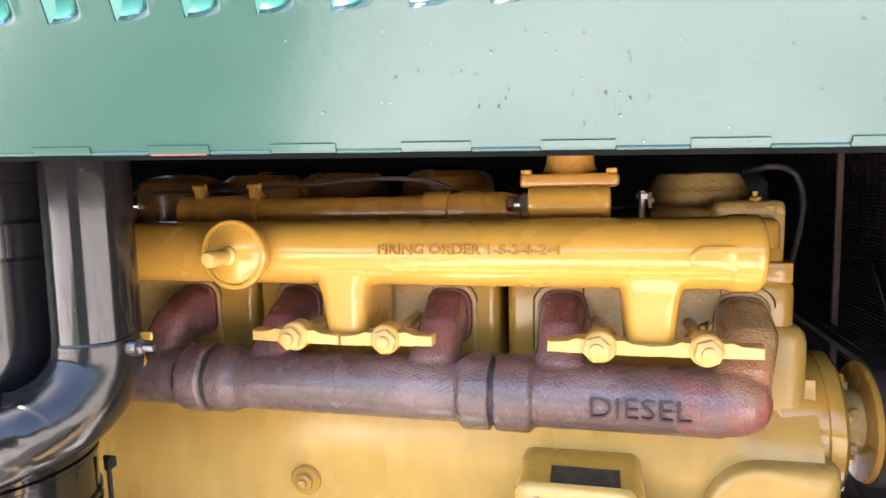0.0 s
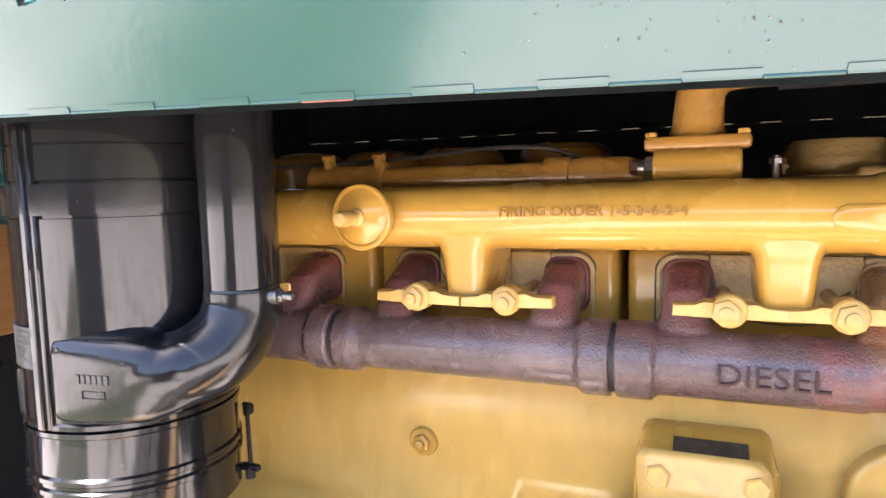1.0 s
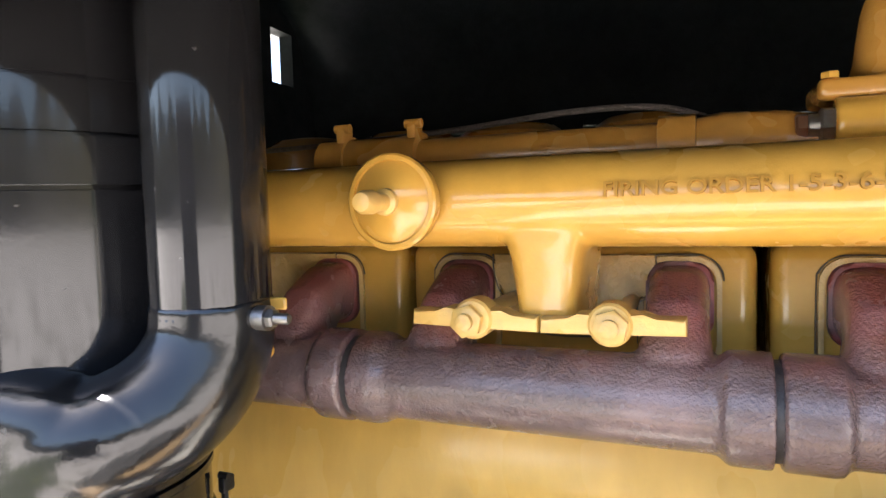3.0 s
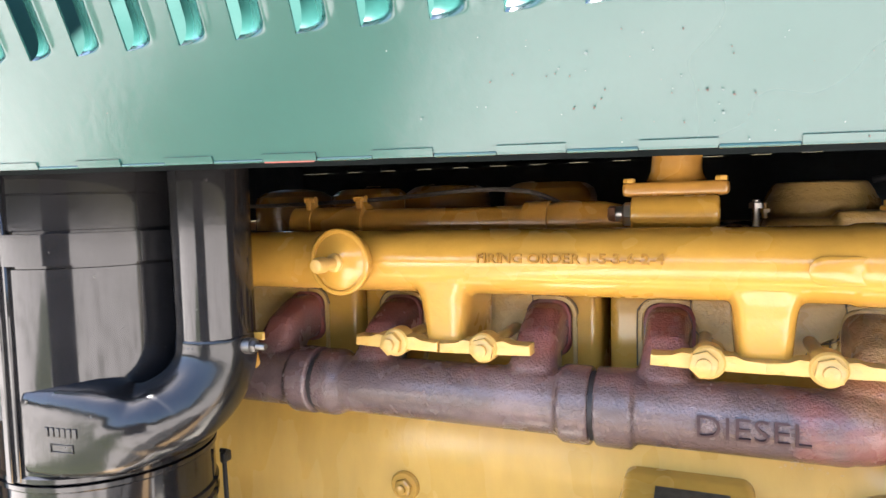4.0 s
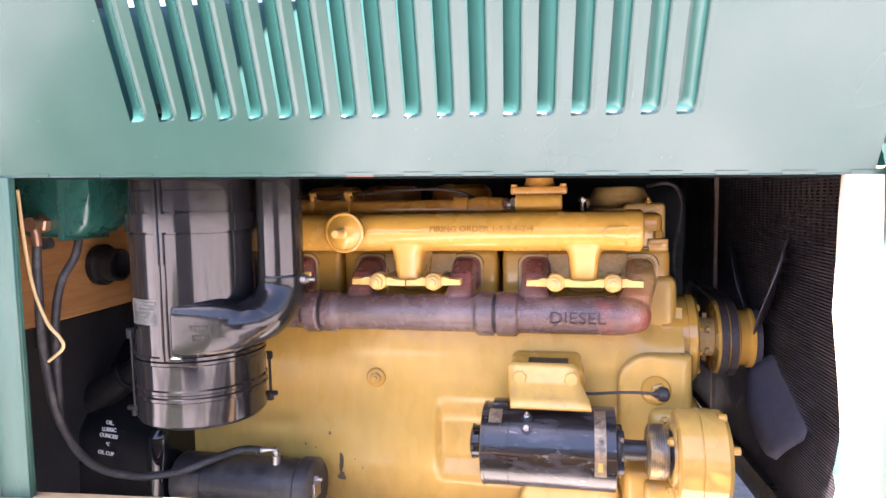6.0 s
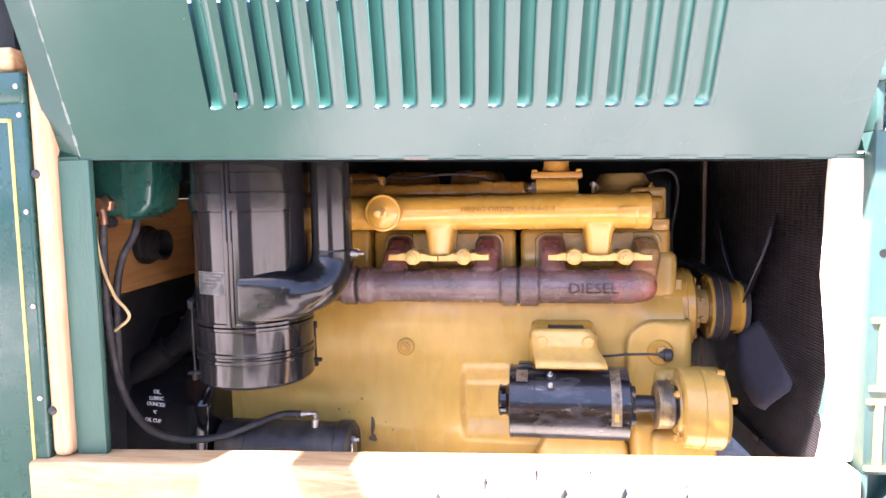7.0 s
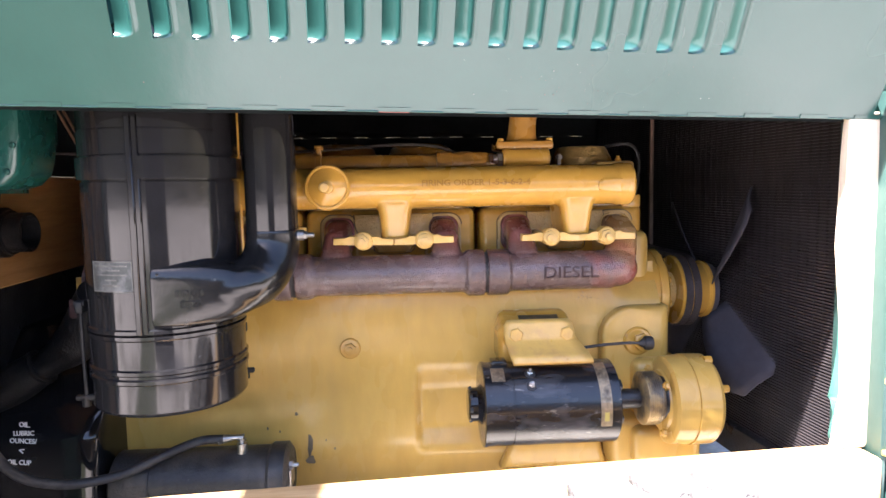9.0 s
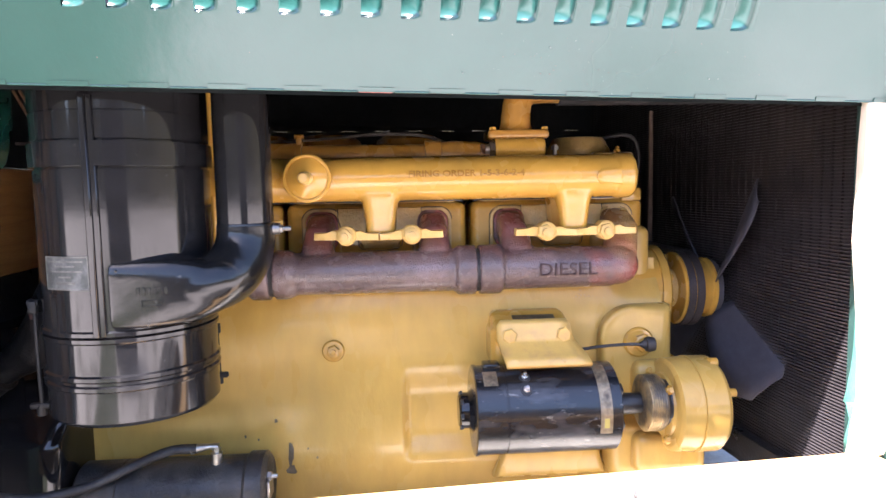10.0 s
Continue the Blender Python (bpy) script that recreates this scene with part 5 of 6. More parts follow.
# slotted latch plate under the nameplate
bm = bmesh.new()
xl = AR * radians(-125)
for xa, xb, za, zb in ((xl, xl + 0.013, 1.357, 1.36), (xl, xl + 0.013, 1.318, 1.321), (xl, xl + 0.003, 1.321, 1.357), (xl + 0.01, xl + 0.013, 1.321, 1.357)):
    patch_on(bm, xa, xb, za, zb, 0.0022, 3)
part("latch_plate", wrap(bm, AR), BLACK, cleaner, "raised latch frame")
bm = bmesh.new()
turned(bm, [(0, 0.002), (0.0007, 0.0017), (0.0011, 0.0)], (0, 0, 0), (0, -1, 0), 10)
orv = mesh_of("rivet", bm, BLACK)
for k in range(5):
    put("rivet", orv, cleaner, "", Matrix.Translation((AX + 0.0225, AY - AR - 0.0012, 1.331 + 0.0135 * k)) @ Matrix.Rotation(radians(9), 4, "Z"))
for deg, zt in ((-160, 1.338), (40, 1.285)):
    an = radians(deg)
    ox, oy = AX + (AR + 0.008) * math.cos(an), AY + (AR + 0.008) * math.sin(an)
    bm = bmesh.new()
    tube(bm, [(ox, oy, zt), (ox, oy, 1.27), (ox + 0.001, oy, 1.221)], 0.0024, 8, 4)
    turned(bm, [(0, 0.0052), (0.012, 0.0052)], (ox, oy, 1.212), "z", 12)
    box(bm, (ox - 0.012, ox + 0.012), (oy - 0.004, oy + 0.004), (1.22, 1.227), 0.0015, 1)
    rod = part("clamp_rod", bm, DEEP_BLACK, cleaner, "black clamp rod with wing nut")
    bm = bmesh.new()
    k = 0.62 if deg < -90 else 0.4
    box(bm, (ox - 0.008 * k, ox + 0.008 * k), (oy - 0.01 * k, oy + 0.02 * k), (zt - 0.006, zt + 0.014 * k), 0.002, 2)
    turned(bm, [(0, 0.0065 * k), (0.02 * k, 0.0065 * k)], (ox - 0.01 * k, oy, zt + 0.006), "x", 14)
    part("lug", bm, DEEP_BLACK, rod, "black lug")
# yellow copper line behind the canister
bm = bmesh.new()
tube(bm, [(-0.182, 0.60, 1.70), (-0.182, 0.60, 1.5), (-0.181, 0.60, 1.40), (-0.184, 0.62, 1.33)], 0.0042, 10, 6)
tagged(part("fuel_line", bm, YELLOW, None), "thin yellow painted fuel line running upright", "pipe")

# ---- generator ----
GX0, GX1, GY, GZ, GR = 0.178, 0.384, 0.586, 1.1415, 0.0643
gen = thing("generator", "black cylindrical generator with worn paint and brass band", "generator", ((GX0 + GX1) / 2, GY, GZ - GR))
bm = bmesh.new()
turned(bm, [(0, 0.030), (0.0005, GR - 0.0015), (0.002, GR + 0.0012), (0.006, GR + 0.0012), (0.0065, GR), (0.043, GR), (0.0435, GR - 0.0012), (0.0455, GR - 0.0012), (0.046, GR), (0.18, GR), (0.2045, GR), (0.206, GR - 0.002), (0.206, 0.02)], (GX0, GY, GZ), "x", 64)
body = part("body", bm, SCUFFED_BLACK, gen)
bm = bmesh.new()
turned(bm, [(0, 0.0), (0, 0.022), (0.003, 0.026), (0.014, 0.026), (0.02, 0.032)], (GX0 - 0.02, GY, GZ), "x", 40)
part("end_cap", bm, BLACK, gen)
bm = bmesh.new()
hexhead(bm, (0, 0, 0), (-1, 0, 0), 0.005, 0.004)
sb = mesh_of("screw", bm, SATIN_BLACK)
for k in range(8):
    a = 2 * math.pi * k / 8
    put("screw", sb, gen, "", Matrix.Translation((GX0 - 0.014, GY + 0.024 * math.cos(a), GZ + 0.024 * math.sin(a))))
bm = bmesh.new()
turned(bm, [(0, 0.034), (0.006, 0.034), (0.008, 0.028), (0.012, 0.026), (0.012, 0.016), (0.05, 0.015), (0.05, 0.0)], (GX1, GY, GZ), "x", 40)
part("nose_and_shaft", bm, SATIN_BLACK, gen, "black nose and shaft")
for k in range(4):
    a = 2 * math.pi * (k + 0.4) / 4
    bm = bmesh.new()
    box(bm, (GX1, GX1 + 0.012), (-0.008, 0.008), (0.022, 0.042), 0.003, 2, xf=Matrix.Translation((0, GY, GZ)) @ Matrix.Rotation(a, 4, "X"))
    part("lug", bm, SATIN_BLACK, gen)


def on_gen(bm, x0, x1, a0, a1, t, n=12):
    """A curved plate on the generator's shell between two angles, counted down from the top towards the camera side."""
    for k in range(n):
        for r0, r1 in ((GR - 0.0005, GR + t),):
            p = []
            for aa in (a0 + (a1 - a0) * k / n, a0 + (a1 - a0) * (k + 1) / n):
                for x in (x0, x1):
                    for r in (r0, r1):
                        p.append(bm.verts.new((x, GY - r * math.sin(radians(aa)), GZ + r * math.cos(radians(aa)))))
            a_, b_, c_, d_, e_, f_, g_, h_ = p
            for q in ((b_, d_, h_, f_), (a_, c_, d_, b_), (e_, g_, h_, f_), (a_, b_, f_, e_), (c_, d_, h_, g_)):
                bm.faces.new(q)
    bmesh.ops.remove_doubles(bm, verts=bm.verts, dist=1e-6)


bm = bmesh.new()
on_gen(bm, GX1 - 0.033, GX1 - 0.016, 12, 108, 0.001)
band = part("band_plate", bm, BAND, gen, "worn brass-coloured band plate with a slot")
bm = bmesh.new()
on_gen(bm, GX1 - 0.028, GX1 - 0.021, 88, 100, 0.0016, 3)
part("slot", bm, CREAM, band)
bm = bmesh.new()
on_gen(bm, GX0 + 0.013, GX0 + 0.033, 18, 42, 0.0012, 6)
part("small_plate", bm, BAND, gen, "small worn plate")
for aa in (31, 49):
    bm = bmesh.new()
    o = Vector((0, -math.sin(radians(aa)), math.cos(radians(aa))))
    at = Vector((0.25, GY, GZ)) + o * GR
    turned(bm, [(-0.001, 0.0085), (0.0015, 0.008)], at, o, 20)
    term = part("terminal", bm, SATIN_BLACK, gen, "black terminal washer")
    bm = bmesh.new()
    hexhead(bm, at + o * 0.0015, o, 0.0052, 0.0042, 0.005, 0.0028)
    part("nut", bm, STEEL, term, "bright steel nut")
bm = bmesh.new()
box(bm, (0.194, 0.219), (GY - 0.012, GY + 0.015), (GZ + GR - 0.004, GZ + GR + 0.006), 0.003, 2)
part("cover_lug", bm, BLACK, gen)
# strap from the pad to the generator
strap = thing("generator_strap", "pale yellow sheet steel strap holding the generator, two bolts", "bracket", (0.28, 0.6, 1.2))
bm = bmesh.new()
prof = [(0.604, 1.268), (0.600, 1.262), (0.598, 1.243), (0.592, 1.2335), (0.566, 1.2195), (0.550, 1.2105)]
lx, rx = [0.223, 0.2175, 0.218, 0.2195, 0.223, 0.225], [0.320, 0.327, 0.330, 0.334, 0.344, 0.347]
cols = [[bm.verts.new((a + (b - a) * k / 6, y, z)) for k in range(7)] for (y, z), a, b in zip(prof, lx, rx)]
for p, q in zip(cols, cols[1:]):
    for k in range(6):
        bm.faces.new((p[k], p[k + 1], q[k + 1], q[k]))
sp = part("strap", bm, PALE_YELLOW, strap)
so = sp.modifiers.new("thick", "SOLIDIFY")
so.thickness, so.offset = 0.006, 1.0
bm = bmesh.new()
hexhead(bm, (0, 0, 0), (0, -1, 0.1), 0.0115, 0.008, washer=0.012)
sbolt = mesh_of("bolt", bm, PALE_YELLOW)
for x in (0.236, 0.317):
    put("bolt", sbolt, strap, "pale yellow hexagon bolt", Matrix.Translation((x, 0.596, 1.248)))
# lead from behind the strap to a rubber boot
bm = bmesh.new()
tube(bm, [(0.31, 0.64, 1.216), (0.345, 0.632, 1.214), (0.39, 0.628, 1.219), (0.43, 0.622, 1.222), (0.452, 0.620, 1.221)], 0.0024, 10, 8)
lead = tagged(part("lead", bm, RUBBER, None), "black lead with a rubber boot on the timing case", "cable")
bm = bmesh.new()
turned(bm, [(0, 0.003), (0.004, 0.006), (0.008, 0.0075), (0.009, 0.0105), (0.014, 0.012), (0.022, 0.0105), (0.026, 0.0)], (0.444, 0.622, 1.221), "x", 20)
part("boot", bm, RUBBER, lead, "rubber boot")

# ---- accessory drive with its coupling ----
DX, DY, DZ = 0.466, 0.598, 1.134
drive = thing("accessory_drive", "yellow round accessory drive housing with bolts", "gear housing", (0.51, 0.6, 1.06))
bm = bmesh.new()
turned(bm, [(0, 0.044), (0.002, 0.047), (0.006, 0.048), (0.0065, 0.063), (0.010, 0.069), (0.038, 0.071), (0.0385, 0.0695), (0.0405, 0.0695), (0.041, 0.072), (0.074, 0.071), (0.081, 0.065), (0.083, 0.0)], (DX, DY, DZ), "x", 64)
part("housing", bm, BLOCK_YELLOW, drive)
bm = bmesh.new()
hexhead(bm, (0, 0, 0), (-1, 0, 0), 0.0068, 0.006, 0.003, 0.004)
db = mesh_of("bolt", bm, YELLOW)
for a in (40, 130, 220, 310):
    put("bolt", db, drive, "", Matrix.Translation((DX, DY - 0.0545 * math.cos(radians(a)), DZ + 0.0545 * math.sin(radians(a)))))
bm = bmesh.new()
turned(bm, [(0, 0.0065), (0.012, 0.006), (0.013, 0.0)], (DX + 0.079, DY - 0.05, DZ + 0.03), "x", 16)
part("spigot", bm, YELLOW, drive)
bm = bmesh.new()
turned(bm, [(0, 0.0075), (0.012, 0.0075), (0.013, 0.006)], (0, 0, 0), "x", 10)
lugm = mesh_of("lug", bm, YELLOW)
for a in (75, 200):
    put("lug", lugm, drive, "", Matrix.Translation((DX + 0.066, DY - 0.071 * math.cos(radians(a)), DZ + 0.069 * math.sin(radians(a)))))
bm = bmesh.new()
box(bm, (0.43, 0.545), (0.60, 0.74), (1.02, 1.085), 0.014, 3)
box(bm, (0.44, 0.53), (0.63, 0.75), (1.07, 1.19), 0.016, 3)
cast(part("mounting", bm, BLOCK_YELLOW, drive, "yellow cast mounting"), 0.004, 6)
bm = bmesh.new()
prof = [(0, 0.018), (0.0005, 0.034), (0.003, 0.040)]
for k in range(7):
    prof += [(0.004 + 0.0034 * k, 0.0418), (0.0058 + 0.0034 * k, 0.0418), (0.006 + 0.0034 * k, 0.0402), (0.0072 + 0.0034 * k, 0.0402)]
prof += [(0.031, 0.038), (0.031, 0.03)]
turned(bm, prof, (0.430, GY, GZ), "x", 56)
part("coupling", bm, material("worn_coupling", (0.12, 0.1, 0.075), 0.42, metal=0.5, grain=0.25, patch=(0.42, 0.3, 0.14), patch_scale=24, patch_at=(0.46, 0.6)), drive, "ribbed grey coupling disc")
bm = bmesh.new()
turned(bm, [(0, 0.03), (0.008, 0.036)], (0.4595, GY, GZ), "x", 32)
part("hub", bm, SATIN_BLACK, drive, "dark hub")
# bottom flank of the engine beneath the generator
bm = bmesh.new()
prism(bm, [(0.22, 1.0), (0.405, 1.0), (0.385, 1.075), (0.25, 1.075)], 0.655, 0.70, "xz", 0.012, 3)
part("lower_rib", bm, BLOCK_YELLOW, engine, "yellow lower rib")

# ---- fan drive ----
PYC, PZ = 0.785, 1.281
pulley = thing("fan_pulley", "yellow fan pulley with two dark belts", "pulley", (0.57, PYC, 1.2))
bm = bmesh.new()
turned(bm, [(0, 0.034), (0.038, 0.034)], (0.525, PYC, PZ), "x", 32)
part("hub", bm, OLD_YELLOW, pulley, "yellow hub with bolts")
bm = bmesh.new()
turned(bm, [(0, 0.03), (0.0005, 0.062), (0.003, 0.0645), (0.006, 0.0645), (0.012, 0.056), (0.018, 0.0635), (0.021, 0.0635), (0.027, 0.056), (0.033, 0.0635), (0.035, 0.0635), (0.04, 0.050), (0.056, 0.049), (0.059, 0.0535), (0.0635, 0.0535), (0.0645, 0.05), (0.0645, 0.0)], (0.5615, PYC, PZ), "x", 64)
part("sheave", bm, YELLOW, pulley, "yellow grooved sheave")
bm = bmesh.new()
hexhead(bm, (0, 0, 0), (-1, 0, 0), 0.006, 0.006)
hbm = mesh_of("bolt", bm, OLD_YELLOW)
for k in range(6):
    a = 2 * math.pi * (k + 0.5) / 6
    put("bolt", hbm, pulley, "", Matrix.Translation((0.552, PYC + 0.038 * math.cos(a), PZ + 0.038 * math.sin(a))))


def belt(xc):
    """A V belt round the fan sheave and in to the pulley behind it."""
    bm = bmesh.new()
    near, far, r1, r2 = (PYC, PZ), (1.03, 1.27), 0.0665, 0.08
    pts = []
    for k in range(25):
        a = radians(90 + 180 * k / 24)
        pts.append((near[0] + r1 * math.cos(a), near[1] + r1 * math.sin(a), math.cos(a), math.sin(a)))
    for k in range(25):
        a = radians(270 + 180 * k / 24)
        pts.append((far[0] + r2 * math.cos(a), far[1] + r2 * math.sin(a), math.cos(a), math.sin(a)))
    n = len(pts)
    rings = [[bm.verts.new((xc + dx, y + c * dr, z + s * dr)) for dx, dr in ((-0.0065, 0.001), (0.0065, 0.001), (0.004, -0.008), (-0.004, -0.008))] for y, z, c, s in pts]
    for i in range(n):
        p, q = rings[i], rings[(i + 1) % n]
        for k in range(4):
            bm.faces.new((p[k], p[(k + 1) % 4], q[(k + 1) % 4], q[k]))
    return bm


for x in (0.573, 0.588):
    part("belt", belt(x), BELT, pulley, "dark red-flecked V belt")
fan = thing("cooling_fan", "grey four-bladed cooling fan before the radiator", "fan", (0.64, PYC, PZ))
bm = bmesh.new()
turned(bm, [(0, 0.05), (0.012, 0.05), (0.016, 0.03), (0.02, 0.0)], (0.624, PYC, PZ), "x", 40)
part("hub", bm, FAN, fan)
bm = bmesh.new()
rows = []
for k in range(11):
    r = 0.045 + 0.175 * k / 10
    w = 0.028 + 0.035 * math.sin(math.pi * min(1, k / 10 * 0.75 + 0.1))
    if k == 10:
        w *= 0.75
    tw = radians(38 - 14 * k / 10)
    rows.append([bm.verts.new((0.010 + w * q * math.sin(tw) + 0.004 * q * q, w * q * math.cos(tw), r)) for q in (-1, -0.5, 0, 0.5, 1)])
for p, q in zip(rows, rows[1:]):
    for k in range(4):
        bm.faces.new((p[k], p[k + 1], q[k + 1], q[k]))
blade = mesh_of("blade", bm, FAN, 60)
for k in range(4):
    ob = put("blade", blade, fan, "", Matrix.Translation((0.628, PYC, PZ)) @ Matrix.Rotation(radians(128 + 90 * k), 4, "X"))
    ob.modifiers.new("thick", "SOLIDIFY").thickness = 0.002
# upright stay between engine and radiator
bm = bmesh.new()
box(bm, (0.608, 0.6165), (1.006, 1.012), (1.06, 1.62), 0.001, 1)
tagged(part("stay", bm, material("brown_stay_paint", (0.2, 0.13, 0.1), 0.5, grain=0.2), None), "brown flat steel stay standing upright", "stay")

# ---- starter motor and its cable ----
starter = thing("starter_motor", "black cylindrical starter motor low beside the crankcase", "starter motor", (-0.25, 0.62, 1.0))
bm = bmesh.new()
turned(bm, [(0, 0.0), (0, 0.044), (0.004, 0.048), (0.06, 0.048), (0.0605, 0.046), (0.063, 0.046), (0.0635, 0.048), (0.235, 0.048), (0.24, 0.052), (0.262, 0.052), (0.268, 0.044), (0.268, 0.0)], (-0.39, 0.612, 1.029), "x", 48)
part("body", bm, DUSTY_BLACK, starter)
bm = bmesh.new()
turned(bm, [(0, 0.008), (0.016, 0.008), (0.016, 0.004), (0.024, 0.004)], (-0.195, 0.60, 1.073), "z", 16)
hexhead(bm, (-0.195, 0.60, 1.093), (0, 0, 1), 0.0065, 0.004)
part("terminal", bm, STEEL, starter, "bright terminal")
bm = bmesh.new()
hexhead(bm, (-0.122, 0.595, 1.052), (1, 0, 0), 0.0065, 0.006, 0.008, 0.0035)
box(bm, (-0.122, -0.118), (0.582, 0.612), (1.02, 1.048), 0.001, 1)
part("end_stud", bm, STEEL, starter, "bright end stud and tab")
bm = bmesh.new()
tube(bm, [(-0.192, 0.60, 1.0975), (-0.205, 0.599, 1.099), (-0.23, 0.597, 1.0965)], [0.006, 0.004, 0.0075], 12, 4)
lug = part("cable_lug", bm, STEEL, starter, "bright cable lug")
bm = bmesh.new()
tube(bm, [(-0.222, 0.597, 1.0975), (-0.26, 0.592, 1.097), (-0.31, 0.575, 1.082), (-0.36, 0.555, 1.066), (-0.42, 0.52, 1.07), (-0.46, 0.47, 1.11), (-0.476, 0.43, 1.19), (-0.479, 0.41, 1.30), (-0.477, 0.405, 1.42), (-0.474, 0.405, 1.485)], 0.0068, 14, 10)
tagged(part("starter_cable", bm, RUBBER, None), "thick black rubber battery cable to the starter", "cable")

# ---- dark gearbox housing with paint marks ----
gearbox = thing("clutch_housing", "black clutch housing with white handwritten marks", "housing", (-0.45, 0.75, 0.95))
bm = bmesh.new()
turned(bm, [(0, 0.2), (0.08, 0.21), (0.09, 0.19), (0.16, 0.17), (0.17, 0.0)], (-0.47, 0.87, 1.06), (-1, 0, 0), 48)
prism(bm, [(0.56, 0.96), (1.0, 0.96), (1.0, 1.26), (0.72, 1.26), (0.60, 1.15), (0.57, 1.12)], -0.60, -0.40, "yz", 0.02, 3)
cast(part("body", bm, BLACK, gearbox), 0.006, 5)


def mark(text, size, at, rot):
    bm = words(text, size, 0.0006, 0.0001)
    return part("paint_mark", bm, WHITE, gearbox, "white handwritten marks", m=Matrix.Translation(at) @ rot, flat=True)


for text, x, z, tilt in (("OIL.", -0.507, 1.141, 4), ("LUBRIC", -0.516, 1.1275, 9), ("OUNCES/", -0.522, 1.117, 6), ("OIL CUP", -0.528, 1.085, 5)):
    mark(text, 0.0098, (x, 0.5655, z), Matrix.Rotation(radians(88), 4, "X") @ Matrix.Rotation(radians(tilt), 4, "Z") @ Matrix.Shear("XZ", 4, (0.28, 0.0)))
mark("<", 0.014, (-0.512, 0.5655, 1.101), Matrix.Rotation(radians(88), 4, "X") @ Matrix.Rotation(radians(-20), 4, "Z"))

# slanting black pipe out of the firewall, and the rubber elbow that joins it
bm = bmesh.new()
tube(bm, [(-0.61, 0.62, 1.146), (-0.53, 0.62, 1.196), (-0.499, 0.62, 1.215)], [0.031, 0.031, 0.0275], 32, 4)
turned(bm, [(0, 0.0275), (0.003, 0.0295), (0.007, 0.0295), (0.009, 0.026), (0.009, 0.0)], (-0.503, 0.62, 1.2125), (0.85, 0, 0.53), 32)
tagged(part("slanting_pipe", bm, DEEP_BLACK, None), "thick black slanting pipe behind the air cleaner", "pipe")
bm = bmesh.new()
tube(bm, [(-0.505, 0.62, 1.211), (-0.478, 0.62, 1.228), (-0.448, 0.618, 1.249), (-0.424, 0.612, 1.279), (-0.408, 0.60, 1.312), (-0.392, 0.58, 1.335)], [0.022, 0.0235, 0.032, 0.033, 0.0285, 0.024], 28, 6)
elbow = tagged(part("rubber_elbow", bm, DEEP_BLACK, None), "dull black rubber elbow joining the slanting pipe", "hose")
bm = bmesh.new()
box(bm, (-0.43, -0.385), (0.575, 0.583), (1.297, 1.327), 0.004, 2)
tagged(part("pipe_bracket", bm, DARK_BROWN, None), "small dark brown bracket on the rubber elbow", "bracket")

# ---- green tank under the hood, its fitting and hoses ----
tank = thing("vacuum_tank", "dark green rounded vacuum tank with riveted strap", "tank", (-0.44, 0.50, 1.48))
bm = bmesh.new()
line = [(-0.530, 1.70), (-0.530, 1.505), (-0.524, 1.492), (-0.51, 1.487), (-0.435, 1.487), (-0.418, 1.492), (-0.404, 1.505), (-0.399, 1.522), (-0.396, 1.552), (-0.395, 1.59), (-0.395, 1.70)]
prism(bm, line, 0.425, 0.515, "xz", 0.008, 3)
part("shell", bm, DARK_GREEN, tank)
bm = bmesh.new()
prism(bm, [(-0.452, 1.70), (-0.452, 1.482), (-0.440, 1.482), (-0.440, 1.70)], 0.420, 0.52, "xz", 0.004, 2)
part("strap", bm, DARK_GREEN, tank, "raised green strap")
bm = bmesh.new()
turned(bm, [(0, 0.004), (0.002, 0.0035), (0.003, 0.0)], (0, 0, 0), (0, -1, 0), 12)
tr = mesh_of("rivet", bm, DARK_GREEN)
for x, z in ((-0.432, 1.494), (-0.412, 1.508), (-0.403, 1.54)):
    put("rivet", tr, tank, "", Matrix.Translation((x, 0.4245, z)))
bm = bmesh.new()
hexhead(bm, (-0.478, 0.424, 1.508), (0, -1, 0), 0.015, 0.012)
turned(bm, [(0, 0.011), (0.018, 0.011)], (-0.478, 0.415, 1.508), (0, -1, 0), 18)
tube(bm, [(-0.478, 0.404, 1.512), (-0.474, 0.404, 1.495), (-0.472, 0.404, 1.475)], 0.0065, 12, 4)
part("fitting", bm, COPPER, tank, "old copper elbow fitting")
bm = bmesh.new()
turned(bm, [(0, 0.009), (0.012, 0.009)], (-0.474, 0.43, 1.478), (0, -1, 0), 14)
part("knob", bm, SATIN_BLACK, tank, "small black knob")
bm = bmesh.new()
tube(bm, [(-0.455, 0.47, 1.487), (-0.457, 0.46, 1.455), (-0.472, 0.445, 1.415), (-0.482, 0.44, 1.36), (-0.485, 0.44, 1.29), (-0.488, 0.44, 1.18)], 0.0065, 14, 8)
tagged(part("vacuum_hose", bm, RUBBER, None), "black rubber hose hanging from the green tank", "hose")
bm = bmesh.new()
tube(bm, [(-0.484, 0.387, 1.56), (-0.480, 0.389, 1.48), (-0.470, 0.39, 1.41), (-0.455, 0.395, 1.36), (-0.441, 0.40, 1.338), (-0.4345, 0.40, 1.327), (-0.4375, 0.40, 1.318), (-0.448, 0.40, 1.310), (-0.462, 0.40, 1.300)], 0.0026, 8, 10)
tagged(part("tan_wire", bm, WIRE, None), "loose tan wire bent at its end", "wire")
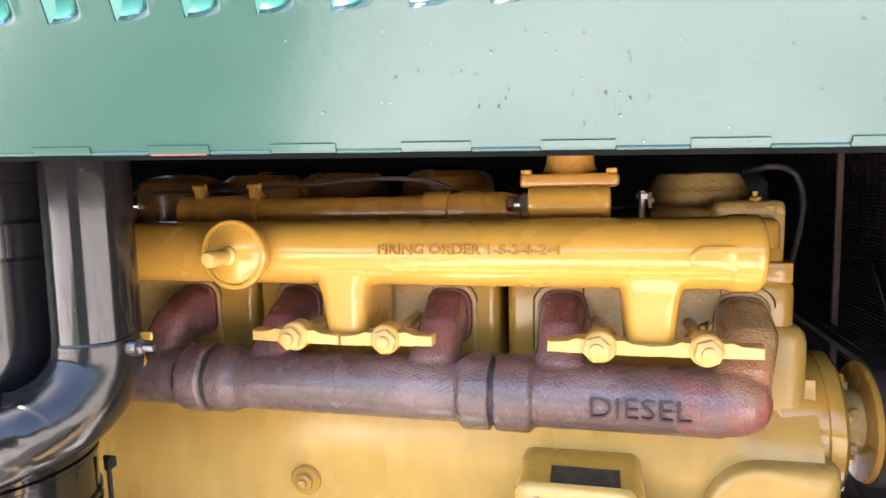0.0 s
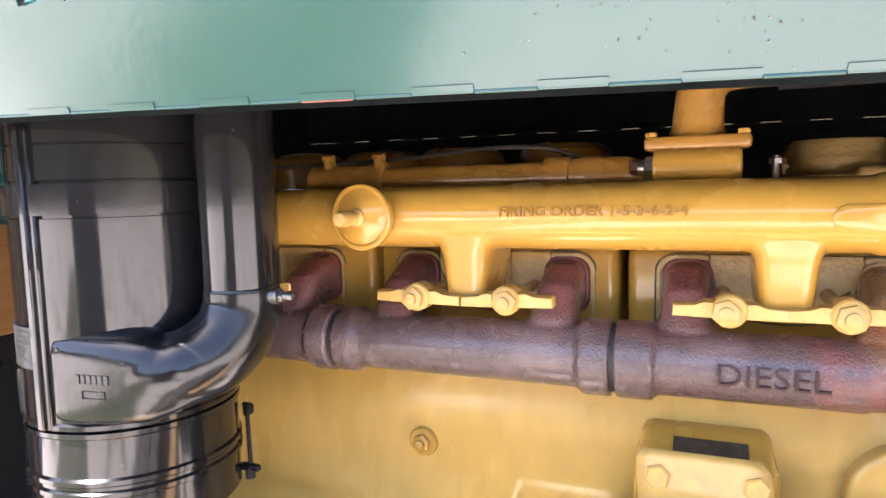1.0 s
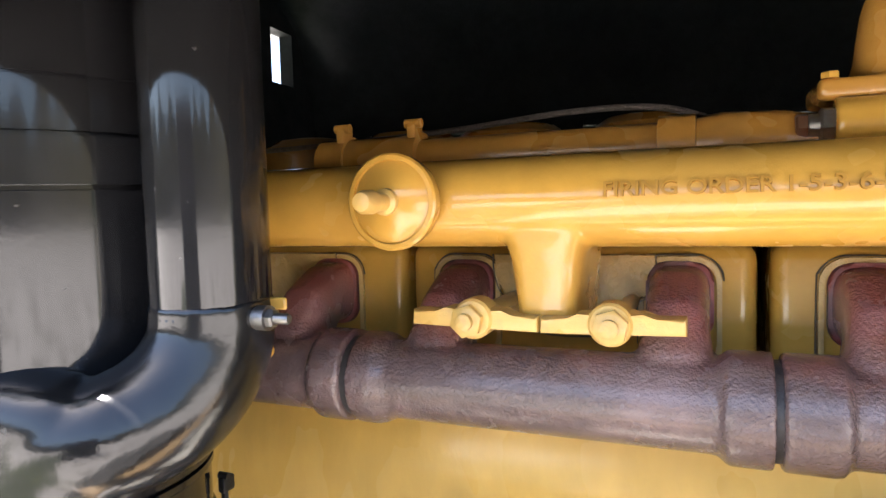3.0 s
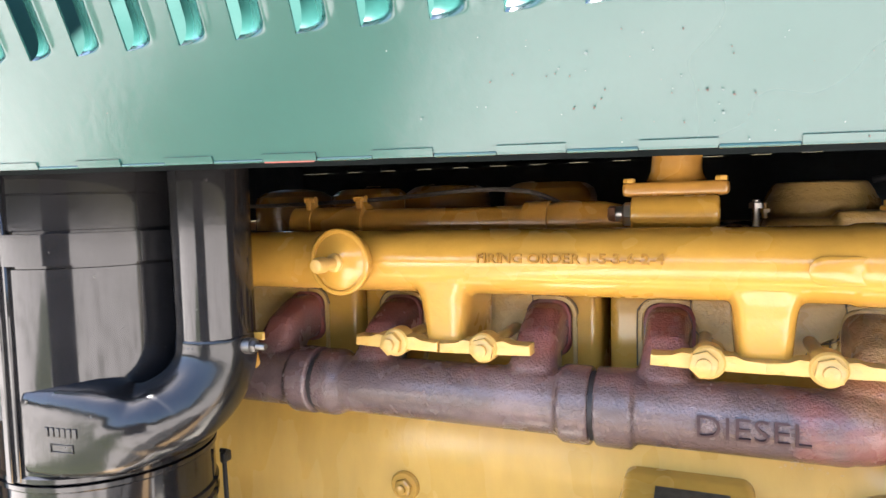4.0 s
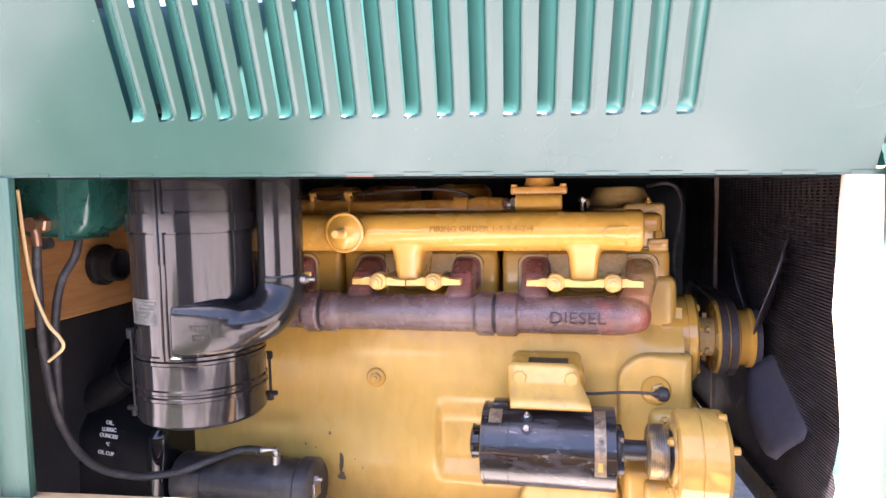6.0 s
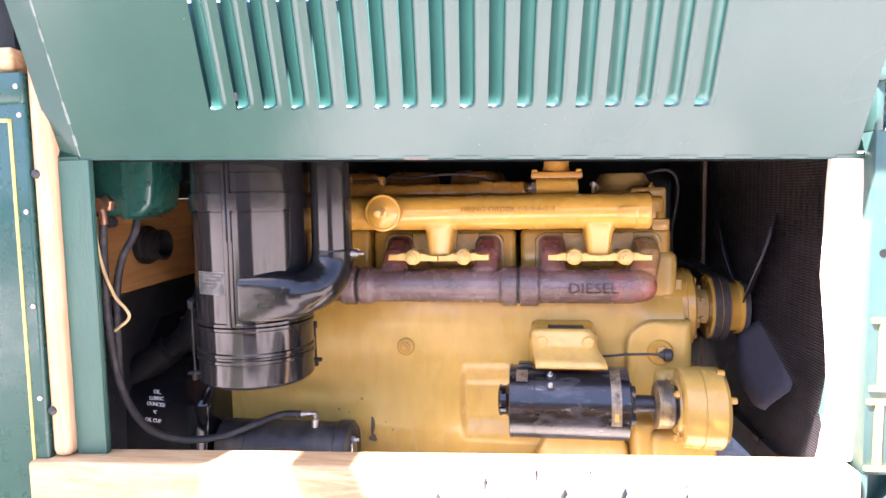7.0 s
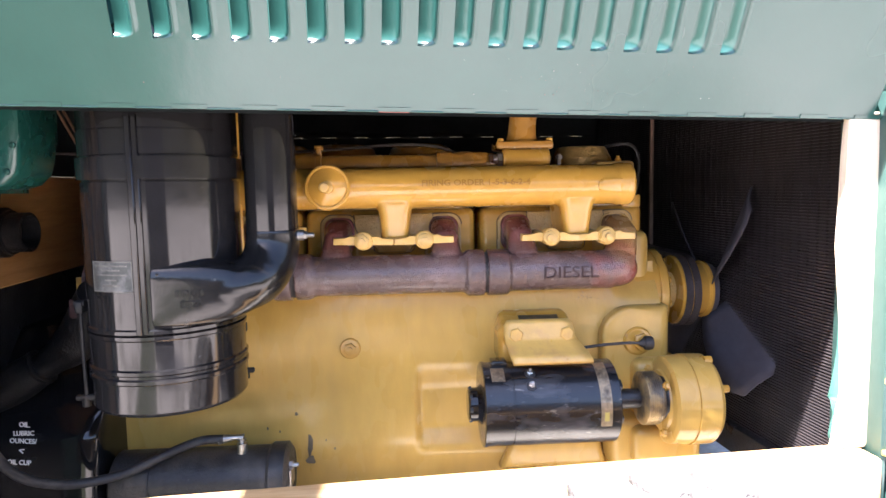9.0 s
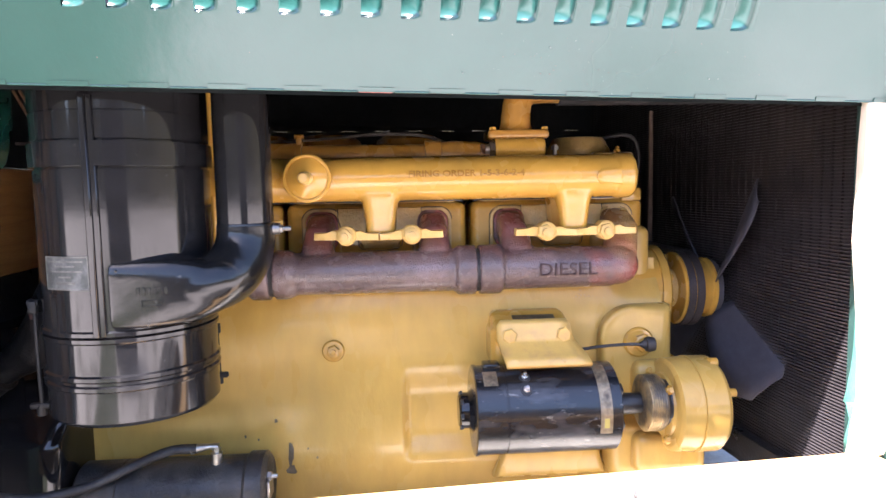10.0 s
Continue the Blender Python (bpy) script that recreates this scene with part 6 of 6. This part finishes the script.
# black stub on the firewall
bm = bmesh.new()
turned(bm, [(0, 0.038), (0.012, 0.038), (0.015, 0.034), (0.02, 0.0335), (0.021, 0.030), (0.045, 0.030), (0.046, 0.026), (0.02, 0.024)], (-0.545, 0.62, 1.424), (1, 0, 0), 40)
tagged(part("pipe_stub", bm, DEEP_BLACK, None), "black threaded pipe stub through the plywood firewall", "pipe")
# rusty linkage rods up beside the tank
RUSTY = material("rusty_rod", (0.2, 0.105, 0.055), 0.6, grain=0.3, grain_scale=120, patch=(0.09, 0.05, 0.03), patch_scale=40, bump=0.1)
rods = thing("throttle_rods", "two thin rusty linkage rods beside the green tank", "linkage", (-0.44, 0.64, 1.52))
for dx in (0.0, 0.009):
    bm = bmesh.new()
    tube(bm, [(-0.462 + dx, 0.64, 1.615), (-0.44 + dx, 0.64, 1.571), (-0.419 + dx * 0.6, 0.64, 1.53)], 0.0021, 8, 3)
    part("rod", bm, RUSTY, rods)
bm = bmesh.new()
tube(bm, [(-0.417 + 0.006 * math.cos(2 * math.pi * k / 10), 0.64, 1.525 + 0.006 * math.sin(2 * math.pi * k / 10)) for k in range(11)], 0.0018, 8, 2)
part("eye", bm, RUSTY, rods, "bent eye of the rods")

# ---- front wheel under the sill ----
wheel = thing("front_wheel", "dusty front wheel with block tread below the sill", "wheel", (0.33, 0.17, 0.0))
WC, WR, WW = Vector((0.33, 0.17, 0.598)), 0.575, 0.2
bm = bmesh.new()
turned(bm, [(-WW / 2, 0.30), (-WW / 2 - 0.01, 0.40), (-WW / 2 + 0.004, WR - 0.03), (-WW / 2 + 0.03, WR - 0.004), (0, WR), (WW / 2 - 0.03, WR - 0.004), (WW / 2 - 0.004, WR - 0.03), (WW / 2 + 0.01, 0.40), (WW / 2, 0.30)], WC, "y", 96)
part("tyre", bm, TYRE, wheel, "dusty rubber tyre")
bm = bmesh.new()
prism(bm, [(-0.027, -0.027), (0.018, -0.033), (0.031, 0.0), (0.02, 0.031), (-0.025, 0.029), (-0.034, 0.0)], -0.004, 0.016, "xy", 0.004, 2)
block = mesh_of("tread_block", bm, TYRE)
for k in range(54):
    for r, yy in enumerate((-0.066, 0.0, 0.066)):
        a = 2 * math.pi * (k + 0.5 * (r % 2)) / 54
        put("tread_block", block, wheel, "", Matrix.Translation(WC) @ Matrix.Rotation(a, 4, "Y") @ Matrix.Translation((0, yy, WR - 0.008 if r == 1 else WR - 0.013)) @ Matrix.Rotation(radians(20 * (r - 1)), 4, "Z"))
bm = bmesh.new()
turned(bm, [(-0.06, 0.0), (-0.06, 0.1), (-0.02, 0.16), (-0.04, 0.26), (-0.09, 0.305), (0.09, 0.305), (0.05, 0.0)], WC, "y", 48)
part("rim", bm, CAST_GREEN, wheel, "green steel rim")
